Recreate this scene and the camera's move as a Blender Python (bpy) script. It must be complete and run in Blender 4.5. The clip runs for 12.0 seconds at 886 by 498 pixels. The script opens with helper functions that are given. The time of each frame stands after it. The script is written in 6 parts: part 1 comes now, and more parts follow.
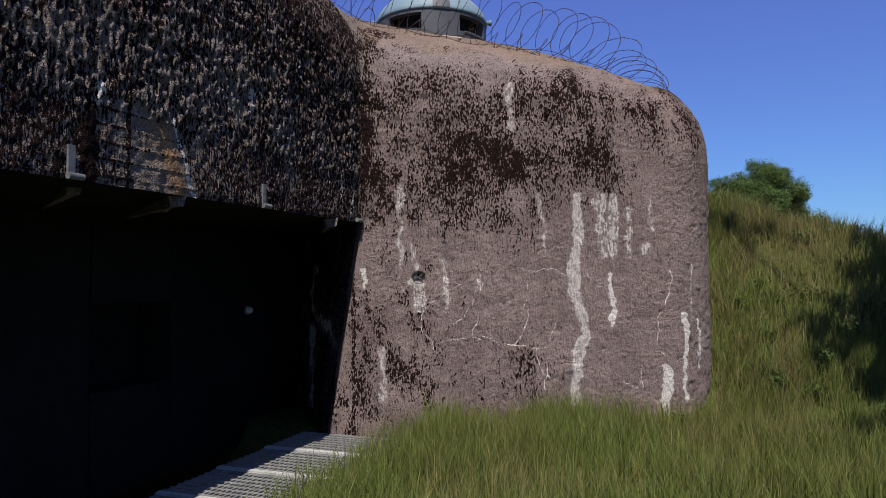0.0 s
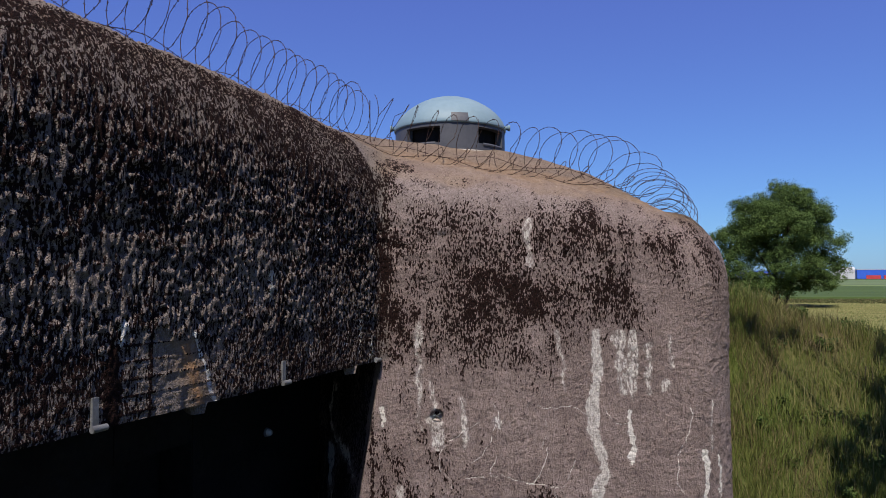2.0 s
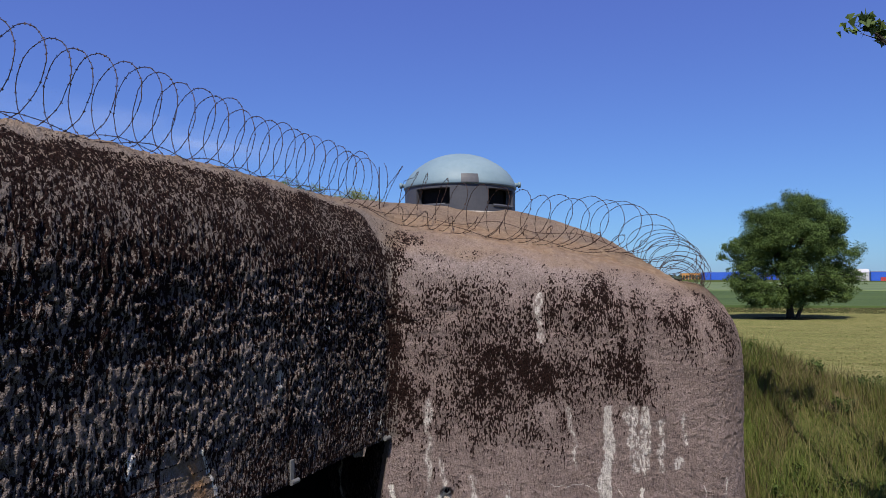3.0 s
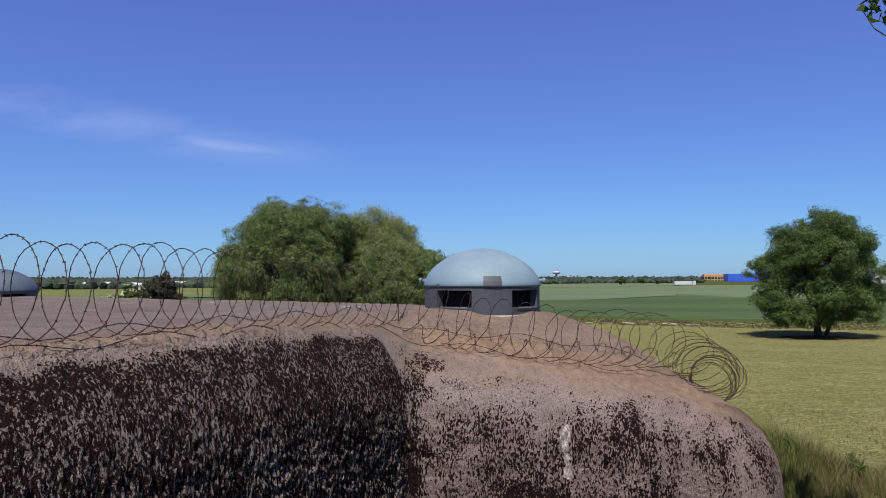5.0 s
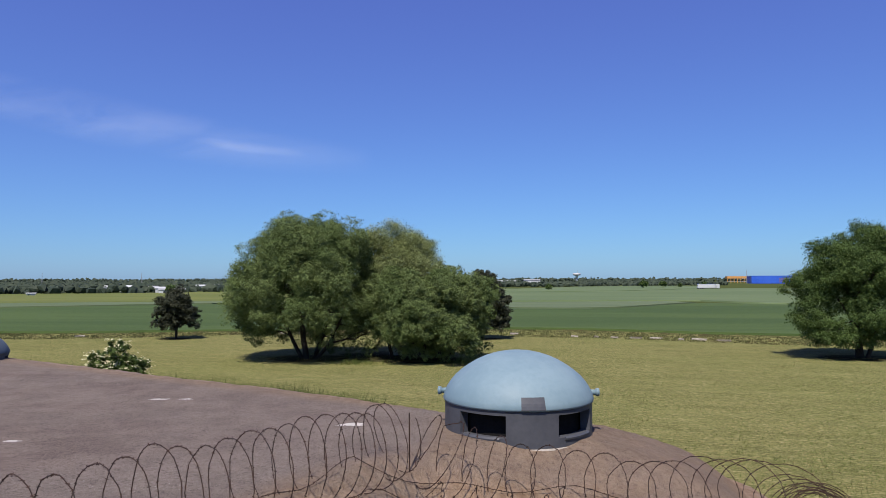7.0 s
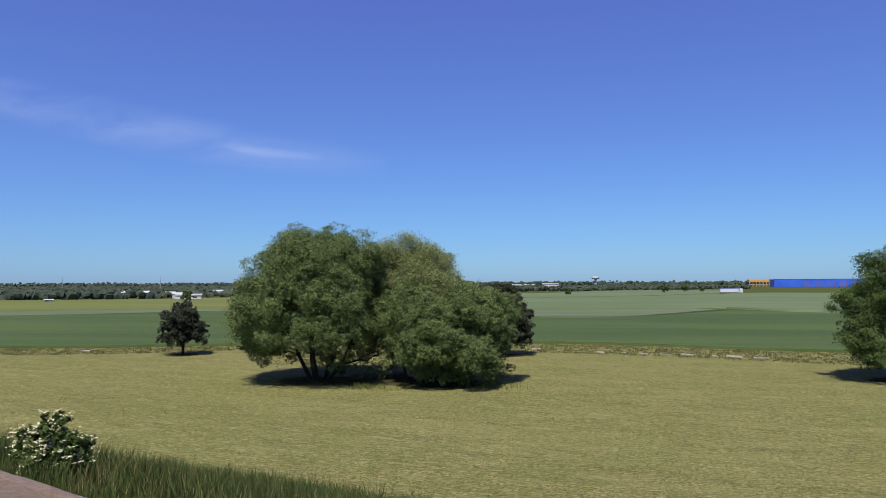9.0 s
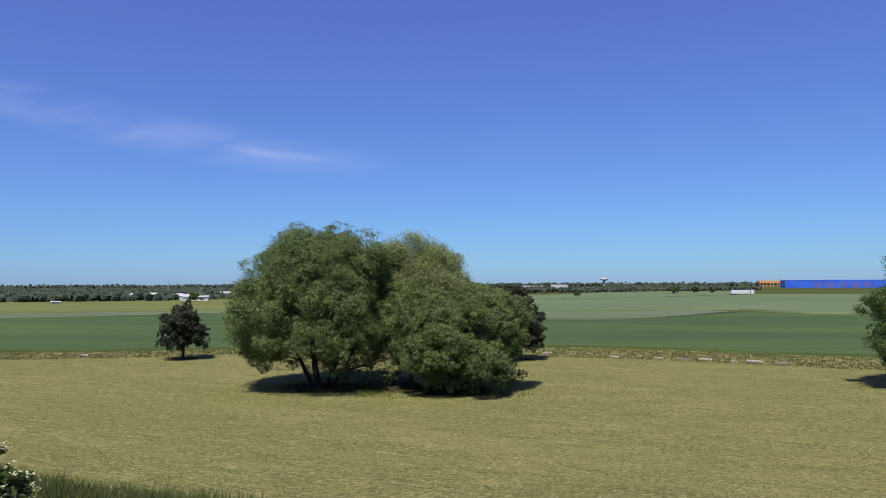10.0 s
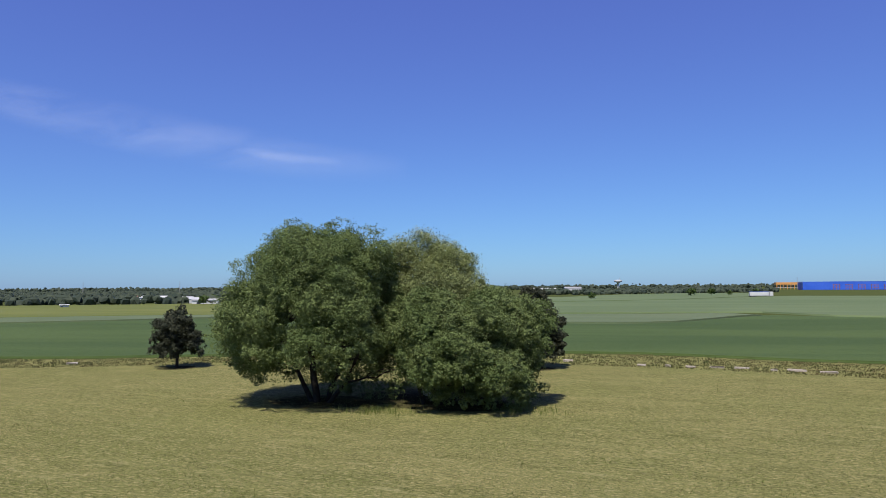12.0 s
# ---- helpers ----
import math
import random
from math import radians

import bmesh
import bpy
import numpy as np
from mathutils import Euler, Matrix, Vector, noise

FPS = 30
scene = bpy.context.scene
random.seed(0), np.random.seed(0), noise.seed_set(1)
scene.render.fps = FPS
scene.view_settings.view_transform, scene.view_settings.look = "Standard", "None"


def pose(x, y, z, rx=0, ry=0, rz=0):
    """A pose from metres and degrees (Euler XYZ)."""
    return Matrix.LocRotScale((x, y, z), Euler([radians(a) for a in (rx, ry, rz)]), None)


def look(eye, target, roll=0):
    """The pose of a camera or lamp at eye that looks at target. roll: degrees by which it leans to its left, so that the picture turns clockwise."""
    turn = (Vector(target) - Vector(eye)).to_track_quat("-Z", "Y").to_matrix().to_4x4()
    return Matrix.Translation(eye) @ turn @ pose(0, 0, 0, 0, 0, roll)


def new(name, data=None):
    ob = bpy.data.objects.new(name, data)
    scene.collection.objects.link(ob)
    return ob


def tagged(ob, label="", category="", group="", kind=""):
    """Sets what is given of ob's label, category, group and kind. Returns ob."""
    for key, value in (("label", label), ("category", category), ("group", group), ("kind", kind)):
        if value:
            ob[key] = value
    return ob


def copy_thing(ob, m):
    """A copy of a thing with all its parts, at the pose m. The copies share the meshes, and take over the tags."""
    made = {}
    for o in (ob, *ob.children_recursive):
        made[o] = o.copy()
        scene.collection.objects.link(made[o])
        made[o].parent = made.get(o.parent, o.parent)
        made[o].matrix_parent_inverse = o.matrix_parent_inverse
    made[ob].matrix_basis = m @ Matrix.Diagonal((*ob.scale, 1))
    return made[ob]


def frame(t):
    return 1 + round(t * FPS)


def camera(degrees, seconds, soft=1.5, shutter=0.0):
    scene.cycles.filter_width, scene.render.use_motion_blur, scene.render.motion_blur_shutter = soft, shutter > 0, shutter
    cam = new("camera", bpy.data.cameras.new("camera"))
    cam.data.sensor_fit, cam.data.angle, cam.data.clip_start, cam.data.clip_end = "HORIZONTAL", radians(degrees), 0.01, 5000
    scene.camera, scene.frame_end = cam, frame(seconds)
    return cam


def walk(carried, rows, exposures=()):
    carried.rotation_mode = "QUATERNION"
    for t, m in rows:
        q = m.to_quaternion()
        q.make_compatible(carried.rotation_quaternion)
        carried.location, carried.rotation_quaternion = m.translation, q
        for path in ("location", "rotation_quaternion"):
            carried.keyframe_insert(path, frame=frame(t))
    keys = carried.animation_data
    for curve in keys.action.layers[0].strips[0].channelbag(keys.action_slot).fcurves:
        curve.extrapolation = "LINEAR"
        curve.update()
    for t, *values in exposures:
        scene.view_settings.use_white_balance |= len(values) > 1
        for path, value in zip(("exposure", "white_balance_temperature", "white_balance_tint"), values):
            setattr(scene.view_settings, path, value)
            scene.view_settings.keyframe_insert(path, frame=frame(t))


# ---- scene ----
cam = camera(64.9, 12.0, soft=0.75)
METRES, EYE, TILT, LEAN, TURN, LEVEL = 22.0, 2.3, 2.1, 0.3, 0.0, 0.037
ROWS = [
    (0.0, 0.0, 0.0, 0.0, 0.0, 0.0, -0.0),
    (0.5, 0.0005, -0.0022, 0.013, 0.34, 0.06, -0.04),
    (1.0, 0.0006, -0.0032, 0.0337, 0.71, 0.14, -0.05),
    (1.5, 0.0003, -0.0022, 0.0622, 1.08, 0.19, -0.08),
    (2.0, -0.0001, -0.0004, 0.0907, 1.51, 0.21, -0.11),
    (2.5, 0.0, 0.0016, 0.1167, 1.93, 0.24, -0.1),
    (3.0, 0.0001, 0.0039, 0.1407, 2.36, 0.28, -0.1),
    (3.5, -0.0007, 0.0053, 0.164, 2.76, 0.28, -0.12),
    (5.5, -0.0039, 0.0462, 0.2414, 4.39, 0.27, -0.22),
    (6.0, -0.0073, 0.0752, 0.2586, 4.8, 0.3, -0.21),
    (6.5, -0.0113, 0.1113, 0.2751, 5.18, 0.32, -0.18),
    (7.0, -0.0147, 0.1513, 0.2912, 5.56, 0.34, -0.19),
    (9.0, -0.038, 0.3578, 0.3405, 7.0, 0.59, -0.1),
    (9.5, -0.0462, 0.4239, 0.3399, 7.34, 0.64, -0.05),
    (10.0, -0.0547, 0.492, 0.3375, 7.65, 0.71, -0.04),
    (10.5, -0.0642, 0.562, 0.3354, 7.91, 0.77, -0.02),
    (11.0, -0.0733, 0.6329, 0.333, 8.15, 0.83, 0.0),
    (11.5, -0.0829, 0.7035, 0.3305, 8.38, 0.88, 0.03),
    (12.0, -0.0912, 0.7687, 0.3279, 8.66, 0.91, 0.08),
]
walk(cam, [(t, pose(0, 0, EYE, TILT, LEAN, TURN) @ pose(METRES * x, METRES * y, METRES * z, 90 + pitch, roll + LEVEL * yaw, yaw)) for t, x, y, z, yaw, pitch, roll in ROWS], exposures=((0.0, 0.4), (12.0, 0.4)))

# ---- light: high sun behind the camera's left shoulder, clear sky ----
SUN = Vector((-0.075, -0.524, 0.848)).normalized()
sun = new("sun", bpy.data.lights.new("sun", "SUN"))
sun.data.energy, sun.data.angle, sun.data.color = 5.0, radians(0.53), (1.0, 0.93, 0.83)
sun.matrix_world = look(SUN * 60, (0, 0, 0))
world = bpy.data.worlds.new("sky")
scene.world = world
world.use_nodes = True
wn, wl = world.node_tree.nodes, world.node_tree.links
sky = wn.new("ShaderNodeTexSky")
sky.sky_type, sky.sun_disc = "NISHITA", False
sky.sun_elevation, sky.sun_rotation = math.asin(SUN.z), math.atan2(SUN.x, SUN.y)
sky.air_density, sky.dust_density, sky.ozone_density = 1.0, 0.3, 3.0
wn["Background"].inputs["Strength"].default_value = 0.085
tint, lift = wn.new("ShaderNodeVectorMath"), wn.new("ShaderNodeVectorMath")
tint.operation, lift.operation = "MULTIPLY", "ADD"
tint.inputs[1].default_value, lift.inputs[1].default_value = (0.32, 0.61, 0.77), (0.46, 0.19, 2.1)
wl.new(sky.outputs[0], tint.inputs[0])
wl.new(tint.outputs[0], lift.inputs[0])
wl.new(lift.outputs[0], wn["Background"].inputs["Color"])


# ---- node helpers ----
class Nodes:
    """A small writer of node materials."""

    def __init__(self, name):
        self.mat = bpy.data.materials.new(name)
        self.mat.use_nodes = True
        self.n, self.l = self.mat.node_tree.nodes, self.mat.node_tree.links
        self.bsdf = self.n["Principled BSDF"]
        self.out = self.n["Material Output"]

    def put(self, socket, value):
        if isinstance(value, bpy.types.NodeSocket):
            self.l.new(value, socket)
        elif isinstance(value, tuple) and len(value) == 3 and socket.type == "RGBA":
            socket.default_value = (*value, 1)
        else:
            socket.default_value = value

    def pos(self):
        return self.n.new("ShaderNodeNewGeometry").outputs["Position"]

    def island(self):
        return self.n.new("ShaderNodeNewGeometry").outputs["Random Per Island"]

    def rand(self):
        return self.n.new("ShaderNodeObjectInfo").outputs["Random"]

    def attr(self, name):
        a = self.n.new("ShaderNodeAttribute")
        a.attribute_name = name
        return a.outputs["Fac"]

    def scaled(self, v, s):
        m = self.n.new("ShaderNodeVectorMath")
        m.operation = "MULTIPLY"
        self.put(m.inputs[0], v)
        m.inputs[1].default_value = s
        return m.outputs[0]

    def noise(self, v, scale, detail=4.0, rough=0.6, distort=0.0):
        t = self.n.new("ShaderNodeTexNoise")
        self.put(t.inputs["Vector"], v)
        t.inputs["Scale"].default_value, t.inputs["Detail"].default_value = scale, detail
        t.inputs["Roughness"].default_value, t.inputs["Distortion"].default_value = rough, distort
        return t.outputs["Fac"]

    def voronoi(self, v, scale, feature="F1"):
        t = self.n.new("ShaderNodeTexVoronoi")
        t.feature = feature
        self.put(t.inputs["Vector"], v)
        t.inputs["Scale"].default_value = scale
        return t.outputs["Distance"]

    def math(self, op, a, b=0.0, clamp=False):
        m = self.n.new("ShaderNodeMath")
        m.operation, m.use_clamp = op, clamp
        self.put(m.inputs[0], a)
        self.put(m.inputs[1], b)
        return m.outputs[0]

    def step(self, v, lo, hi, a=0.0, b=1.0):
        m = self.n.new("ShaderNodeMapRange")
        m.interpolation_type = "SMOOTHSTEP"
        self.put(m.inputs["Value"], v)
        for key, value in (("From Min", lo), ("From Max", hi), ("To Min", a), ("To Max", b)):
            m.inputs[key].default_value = value
        return m.outputs[0]

    def mix(self, f, a, b):
        m = self.n.new("ShaderNodeMix")
        m.data_type = "RGBA"
        self.put(m.inputs["Factor"], f)
        self.put(m.inputs[6], a)
        self.put(m.inputs[7], b)
        return m.outputs[2]

    def xyz(self, v):
        s = self.n.new("ShaderNodeSeparateXYZ")
        self.put(s.inputs[0], v)
        return s.outputs

    def done(self, color, rough=0.85, metal=0.0, height=None, depth=0.01, spec=0.3, strength=1.0):
        b = self.bsdf
        self.put(b.inputs["Base Color"], color)
        self.put(b.inputs["Roughness"], rough)
        self.put(b.inputs["Metallic"], metal)
        b.inputs["Specular IOR Level"].default_value = spec
        if height is not None:
            bump = self.n.new("ShaderNodeBump")
            bump.inputs["Distance"].default_value = depth
            bump.inputs["Strength"].default_value = strength
            self.put(bump.inputs["Height"], height)
            self.l.new(bump.outputs[0], b.inputs["Normal"])
        return self.mat


def leafy(name, c1, c2, c3, thin=0.35):
    """Foliage: colour varies leaf by leaf, some light passes through."""
    k = Nodes(name)
    big = k.noise(k.pos(), 0.35, 2.0)
    col = k.mix(k.island(), c1, c2)
    col = k.mix(k.step(big, 0.42, 0.68), col, c3)
    k.done(col, 0.6, spec=0.1)
    tr = k.n.new("ShaderNodeBsdfTranslucent")
    k.put(tr.inputs["Color"], col)
    mx = k.n.new("ShaderNodeMixShader")
    mx.inputs[0].default_value = thin
    k.l.new(k.bsdf.outputs[0], mx.inputs[1])
    k.l.new(tr.outputs[0], mx.inputs[2])
    k.l.new(mx.outputs[0], k.out.inputs["Surface"])
    return k.mat


def plain(name, c1, c2, scale, rough=0.7, metal=0.0, depth=0.004, spec=0.4):
    """Two tones in blotches at two scales with fine relief."""
    k = Nodes(name)
    p = k.pos()
    a, b = k.noise(p, scale, 5.0), k.noise(p, scale * 7.3, 4.0)
    f = k.math("ADD", k.math("MULTIPLY", a, 0.65), k.math("MULTIPLY", b, 0.35))
    return k.done(k.mix(k.step(f, 0.35, 0.65), c1, c2), k.step(a, 0.3, 0.7, rough - 0.08, rough + 0.08), metal, b, depth, spec)


def concrete(name, tone):
    """Weathered rough-cast concrete: lichen, lime runs, cracks and rust come with the wall's own stain layers."""
    k = Nodes(name)
    shade = lambda *c: tuple(v * t for v, t in zip(c, tone))
    p = k.pos()
    dark, white, rust, pale = k.attr("dark"), k.attr("white"), k.attr("rust"), k.attr("pale")
    grit = k.voronoi(p, 78.0)
    fine = k.noise(k.scaled(p, (70.0, 70.0, 52.0)), 1.0, 3.0)
    flake = k.noise(k.scaled(p, (24.0, 24.0, 11.0)), 1.0, 4.0, 0.68)
    dash = k.noise(k.scaled(p, (46.0, 46.0, 19.0)), 1.0, 2.0, 0.55)
    blot = k.noise(p, 1.7, 5.0)
    drip = k.noise(k.scaled(p, (9.0, 9.0, 1.1)), 1.0, 5.0, 0.65)
    base = k.mix(k.step(blot, 0.35, 0.65), shade(0.228, 0.170, 0.157), shade(0.315, 0.240, 0.221))
    base = k.mix(k.step(drip, 0.5, 0.75, 0.0, 0.4), base, (0.12, 0.088, 0.08))
    base = k.mix(k.step(flake, 0.50, 0.34, 0.0, 0.62), base, shade(0.075, 0.054, 0.050))
    base = k.mix(k.step(fine, 0.50, 0.66, 0.0, 0.6), base, shade(0.44, 0.36, 0.33))
    base = k.mix(k.step(grit, 0.35, 0.75, 0.0, 0.45), base, (0.05, 0.037, 0.034))
    wild = k.math("ADD", k.math("MULTIPLY", k.math("SUBTRACT", flake, 0.5), 1.7), k.math("MULTIPLY", k.math("SUBTRACT", fine, 0.5), 0.8))
    bare = k.math("MAXIMUM", k.math("MULTIPLY", pale, 0.4), k.step(k.math("ADD", pale, k.math("MULTIPLY", wild, 0.7)), 0.48, 0.66, 0.0, 0.9))
    base = k.mix(bare, base, k.mix(k.step(flake, 0.35, 0.6), shade(0.36, 0.32, 0.295), shade(0.60, 0.55, 0.51)))
    rustc = k.mix(k.step(rust, 0.82, 0.95), k.mix(k.step(drip, 0.35, 0.65), (0.215, 0.140, 0.088), (0.32, 0.232, 0.158)), k.mix(drip, (0.34, 0.17, 0.075), (0.42, 0.26, 0.145)))
    base = k.mix(k.math("MULTIPLY", rust, k.step(flake, 0.25, 0.6, 0.55, 1.0)), base, rustc)
    wmask = k.step(k.math("ADD", white, k.math("MULTIPLY", wild, 0.6)), 0.46, 0.60)
    base = k.mix(wmask, base, k.mix(fine, (0.50, 0.45, 0.41), (0.74, 0.70, 0.65)))
    dabs = k.math("ADD", k.math("MULTIPLY", k.math("SUBTRACT", dash, 0.5), 1.25), k.math("MULTIPLY", wild, 0.6))
    dmask = k.step(k.math("ADD", dark, dabs), 0.46, 0.53)
    base = k.mix(dmask, base, k.mix(k.step(fine, 0.4, 0.65), (0.008, 0.005, 0.0046), (0.026, 0.0125, 0.0108)))
    h = k.math("ADD", k.math("MULTIPLY", flake, 0.9), k.math("ADD", k.math("MULTIPLY", dash, 0.7), k.math("ADD", k.math("MULTIPLY", grit, -0.3), k.math("MULTIPLY", fine, 0.5))))
    return k.done(base, 0.93, 0.0, h, 0.045, 0.05)


def ground_mat():
    """Mown meadow with cut swathes, rough grass soil where the bank is."""
    k = Nodes("meadow_ground")
    p = k.pos()
    x, y, z = k.xyz(p)
    sw = k.noise(k.scaled(p, (0.16, 0.42, 1.0)), 1.0, 9.0, 0.78, 0.5)
    blot = k.noise(p, 0.06, 5.0, 0.6)
    turned = k.n.new("ShaderNodeVectorRotate")
    turned.rotation_type = "Z_AXIS"
    turned.inputs["Angle"].default_value = radians(17)
    k.put(turned.inputs["Vector"], p)
    swath = k.noise(k.scaled(turned.outputs[0], (0.03, 0.42, 1.0)), 1.0, 3.0, 0.5, 0.3)
    fine = k.noise(p, 6.5, 8.0, 0.8)
    rows = k.noise(k.scaled(turned.outputs[0], (0.35, 2.6, 1.0)), 1.0, 5.0, 0.7, 0.4)
    lying = k.noise(k.scaled(p, (2.6, 9.0, 1.0)), 1.0, 6.0, 0.8)
    col = k.mix(k.step(sw, 0.30, 0.72), (0.116, 0.121, 0.041), (0.192, 0.178, 0.070))
    col = k.mix(k.step(blot, 0.42, 0.64, 0.0, 0.6), col, (0.128, 0.138, 0.044))
    col = k.mix(k.step(lying, 0.50, 0.60, 0.0, 0.7), col, (0.36, 0.315, 0.155))
    col = k.mix(k.step(fine, 0.49, 0.57, 0.0, 0.72), col, (0.042, 0.052, 0.019))
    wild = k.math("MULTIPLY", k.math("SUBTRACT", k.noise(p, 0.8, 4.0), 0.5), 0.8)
    # tree shade deepened: dark ellipses painted into the ground colour under each tree
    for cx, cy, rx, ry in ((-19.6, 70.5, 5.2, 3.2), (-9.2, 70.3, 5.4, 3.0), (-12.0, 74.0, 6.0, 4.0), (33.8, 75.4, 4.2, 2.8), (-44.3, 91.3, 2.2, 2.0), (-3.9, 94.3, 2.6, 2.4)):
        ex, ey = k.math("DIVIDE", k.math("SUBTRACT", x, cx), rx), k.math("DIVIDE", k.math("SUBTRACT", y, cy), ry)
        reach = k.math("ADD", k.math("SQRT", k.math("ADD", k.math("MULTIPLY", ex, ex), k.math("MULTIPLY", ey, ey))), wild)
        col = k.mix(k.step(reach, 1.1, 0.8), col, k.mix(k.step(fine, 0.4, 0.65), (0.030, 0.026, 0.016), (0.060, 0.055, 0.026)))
    col = k.mix(k.step(swath, 0.46, 0.62, 0.0, 0.12), col, (0.25, 0.235, 0.10))
    col = k.mix(k.step(rows, 0.54, 0.66, 0.0, 0.45), col, (0.075, 0.082, 0.034))
    col = k.mix(k.step(rows, 0.44, 0.34, 0.0, 0.35), col, (0.30, 0.275, 0.14))
    far = k.step(k.math("ADD", y, k.math("MULTIPLY", k.math("ABSOLUTE", x), 0.25)), 122.0, 150.0)
    col = k.mix(far, col, k.mix(blot, (0.045, 0.060, 0.022), (0.075, 0.088, 0.032)))
    rough = k.attr("rough")
    soil = k.mix(k.step(fine, 0.4, 0.65), (0.045, 0.060, 0.016), (0.10, 0.105, 0.035))
    soil = k.mix(k.step(k.noise(p, 0.9, 4.0), 0.6, 0.75), soil, (0.16, 0.12, 0.075))
    col = k.mix(rough, col, soil)
    return k.done(col, 1.0, 0.0, fine, 0.06, 0.0)


def crop_mat(name, c1, c2, stripes):
    k = Nodes(name)
    p = k.pos()
    a = k.noise(k.scaled(p, (0.012, 0.06, 1.0)), 1.0, 5.0)
    b = k.noise(p, 0.9, 5.0, 0.7)
    col = k.mix(k.step(a, 0.38, 0.64), c1, c2)
    col = k.mix(k.step(b, 0.5, 0.72, 0.0, stripes), col, tuple(v * 0.55 for v in c1))
    return k.done(col, 0.9, 0.0, b, 0.12, 0.15)


CONCRETE = concrete("weathered_concrete", (1.0, 1.0, 1.0))
CONCRETE_FACE = concrete("dark_facade_concrete", (0.78, 0.83, 0.80))
CONCRETE_ROOF = concrete("grey_roof_concrete", (0.77, 0.79, 0.74))
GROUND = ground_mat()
CROP_GREEN = crop_mat("young_maize", (0.043, 0.070, 0.020), (0.060, 0.090, 0.026), 0.35)
CROP_GREY = crop_mat("wheat_grey_green", (0.088, 0.122, 0.055), (0.110, 0.145, 0.068), 0.12)
CROP_YELLOW = crop_mat("barley_yellow_green", (0.098, 0.116, 0.028), (0.122, 0.135, 0.036), 0.12)
CROP_PALE = crop_mat("wheat_pale", (0.086, 0.115, 0.058), (0.106, 0.134, 0.070), 0.12)
# near-black: the deep recess's shade is put into this colour
DARK_INNER = plain("shade_black_concrete", (0.006, 0.006, 0.006), (0.014, 0.013, 0.013), 1.3, 0.95, depth=0.02, spec=0.1)
DOME_BLUE = plain("pale_blue_grey_paint", (0.138, 0.205, 0.245), (0.170, 0.240, 0.280), 1.6, 0.62, depth=0.002, spec=0.35)
DRUM_GREY = plain("slate_grey_paint", (0.050, 0.052, 0.063), (0.068, 0.070, 0.082), 2.2, 0.55, depth=0.002, spec=0.35)
# second cupola's dome, set darker than the first
DOME_DARK = plain("dark_blue_grey_dome", (0.060, 0.080, 0.105), (0.085, 0.108, 0.135), 1.6, 0.6, depth=0.002, spec=0.3)
BLACK_IN = plain("black_inside", (0.008, 0.008, 0.008), (0.014, 0.013, 0.013), 3.0, 0.9, spec=0.1)
WIRE = plain("rusty_wire", (0.030, 0.020, 0.017), (0.075, 0.038, 0.025), 9.0, 0.65, 0.55)
STEEL = plain("galvanised_steel", (0.17, 0.17, 0.17), (0.28, 0.28, 0.275), 8.0, 0.55, 0.2)
IRON = plain("dull_iron", (0.13, 0.13, 0.135), (0.22, 0.22, 0.22), 14.0, 0.6, 0.5)
BARK = plain("bark", (0.022, 0.018, 0.014), (0.052, 0.043, 0.034), 5.0, 0.95, depth=0.03, spec=0.1)
BARK_PALE = plain("pale_bark", (0.26, 0.25, 0.22), (0.40, 0.38, 0.34), 5.0, 0.95, depth=0.03, spec=0.1)
WILLOW = leafy("willow_leaves", (0.068, 0.096, 0.030), (0.168, 0.212, 0.078), (0.092, 0.130, 0.042), 0.22)
WILLOW_PALE = leafy("pale_willow_leaves", (0.15, 0.185, 0.068), (0.27, 0.30, 0.13), (0.20, 0.23, 0.09))
OAK = leafy("oak_leaves", (0.046, 0.082, 0.022), (0.110, 0.155, 0.045), (0.066, 0.104, 0.030), 0.22)
PINE = leafy("pine_needles", (0.024, 0.031, 0.019), (0.066, 0.070, 0.045), (0.040, 0.044, 0.028), 0.15)
BUSH = leafy("bush_leaves", (0.055, 0.088, 0.022), (0.095, 0.135, 0.036), (0.07, 0.10, 0.028))
FLOWER = plain("cream_blossom", (0.50, 0.48, 0.28), (0.66, 0.63, 0.42), 4.0, 0.8)
GRASS = leafy("tall_grass", (0.075, 0.108, 0.024), (0.165, 0.190, 0.052), (0.125, 0.138, 0.038), 0.3)
GRASS_DARK = leafy("bank_grass", (0.042, 0.068, 0.018), (0.085, 0.115, 0.032), (0.070, 0.082, 0.026), 0.3)
GRASS_DRY = leafy("dry_grass", (0.16, 0.15, 0.055), (0.27, 0.235, 0.105), (0.20, 0.17, 0.075), 0.3)
# the distance's bluish haze is mixed into these leaf colours
WOODS = leafy("far_woods", (0.026, 0.038, 0.028), (0.060, 0.076, 0.048), (0.040, 0.052, 0.036), 0.1)
WHITE_WALL = plain("white_cladding", (0.40, 0.41, 0.42), (0.50, 0.50, 0.50), 0.05, 0.6)
BLUE_WALL = plain("blue_cladding", (0.022, 0.085, 0.46), (0.03, 0.105, 0.52), 0.03, 0.5)
ORANGE = plain("orange_frame", (0.42, 0.20, 0.05), (0.55, 0.27, 0.08), 0.2, 0.6)
ROOF_RED = plain("red_roof", (0.19, 0.075, 0.055), (0.25, 0.10, 0.075), 0.2, 0.8)
ROOF_BRIGHT_RED = plain("red_steel", (0.38, 0.035, 0.035), (0.46, 0.05, 0.045), 0.3, 0.6)
ROOF_GREY = plain("grey_roof", (0.25, 0.25, 0.26), (0.34, 0.34, 0.34), 0.1, 0.7)
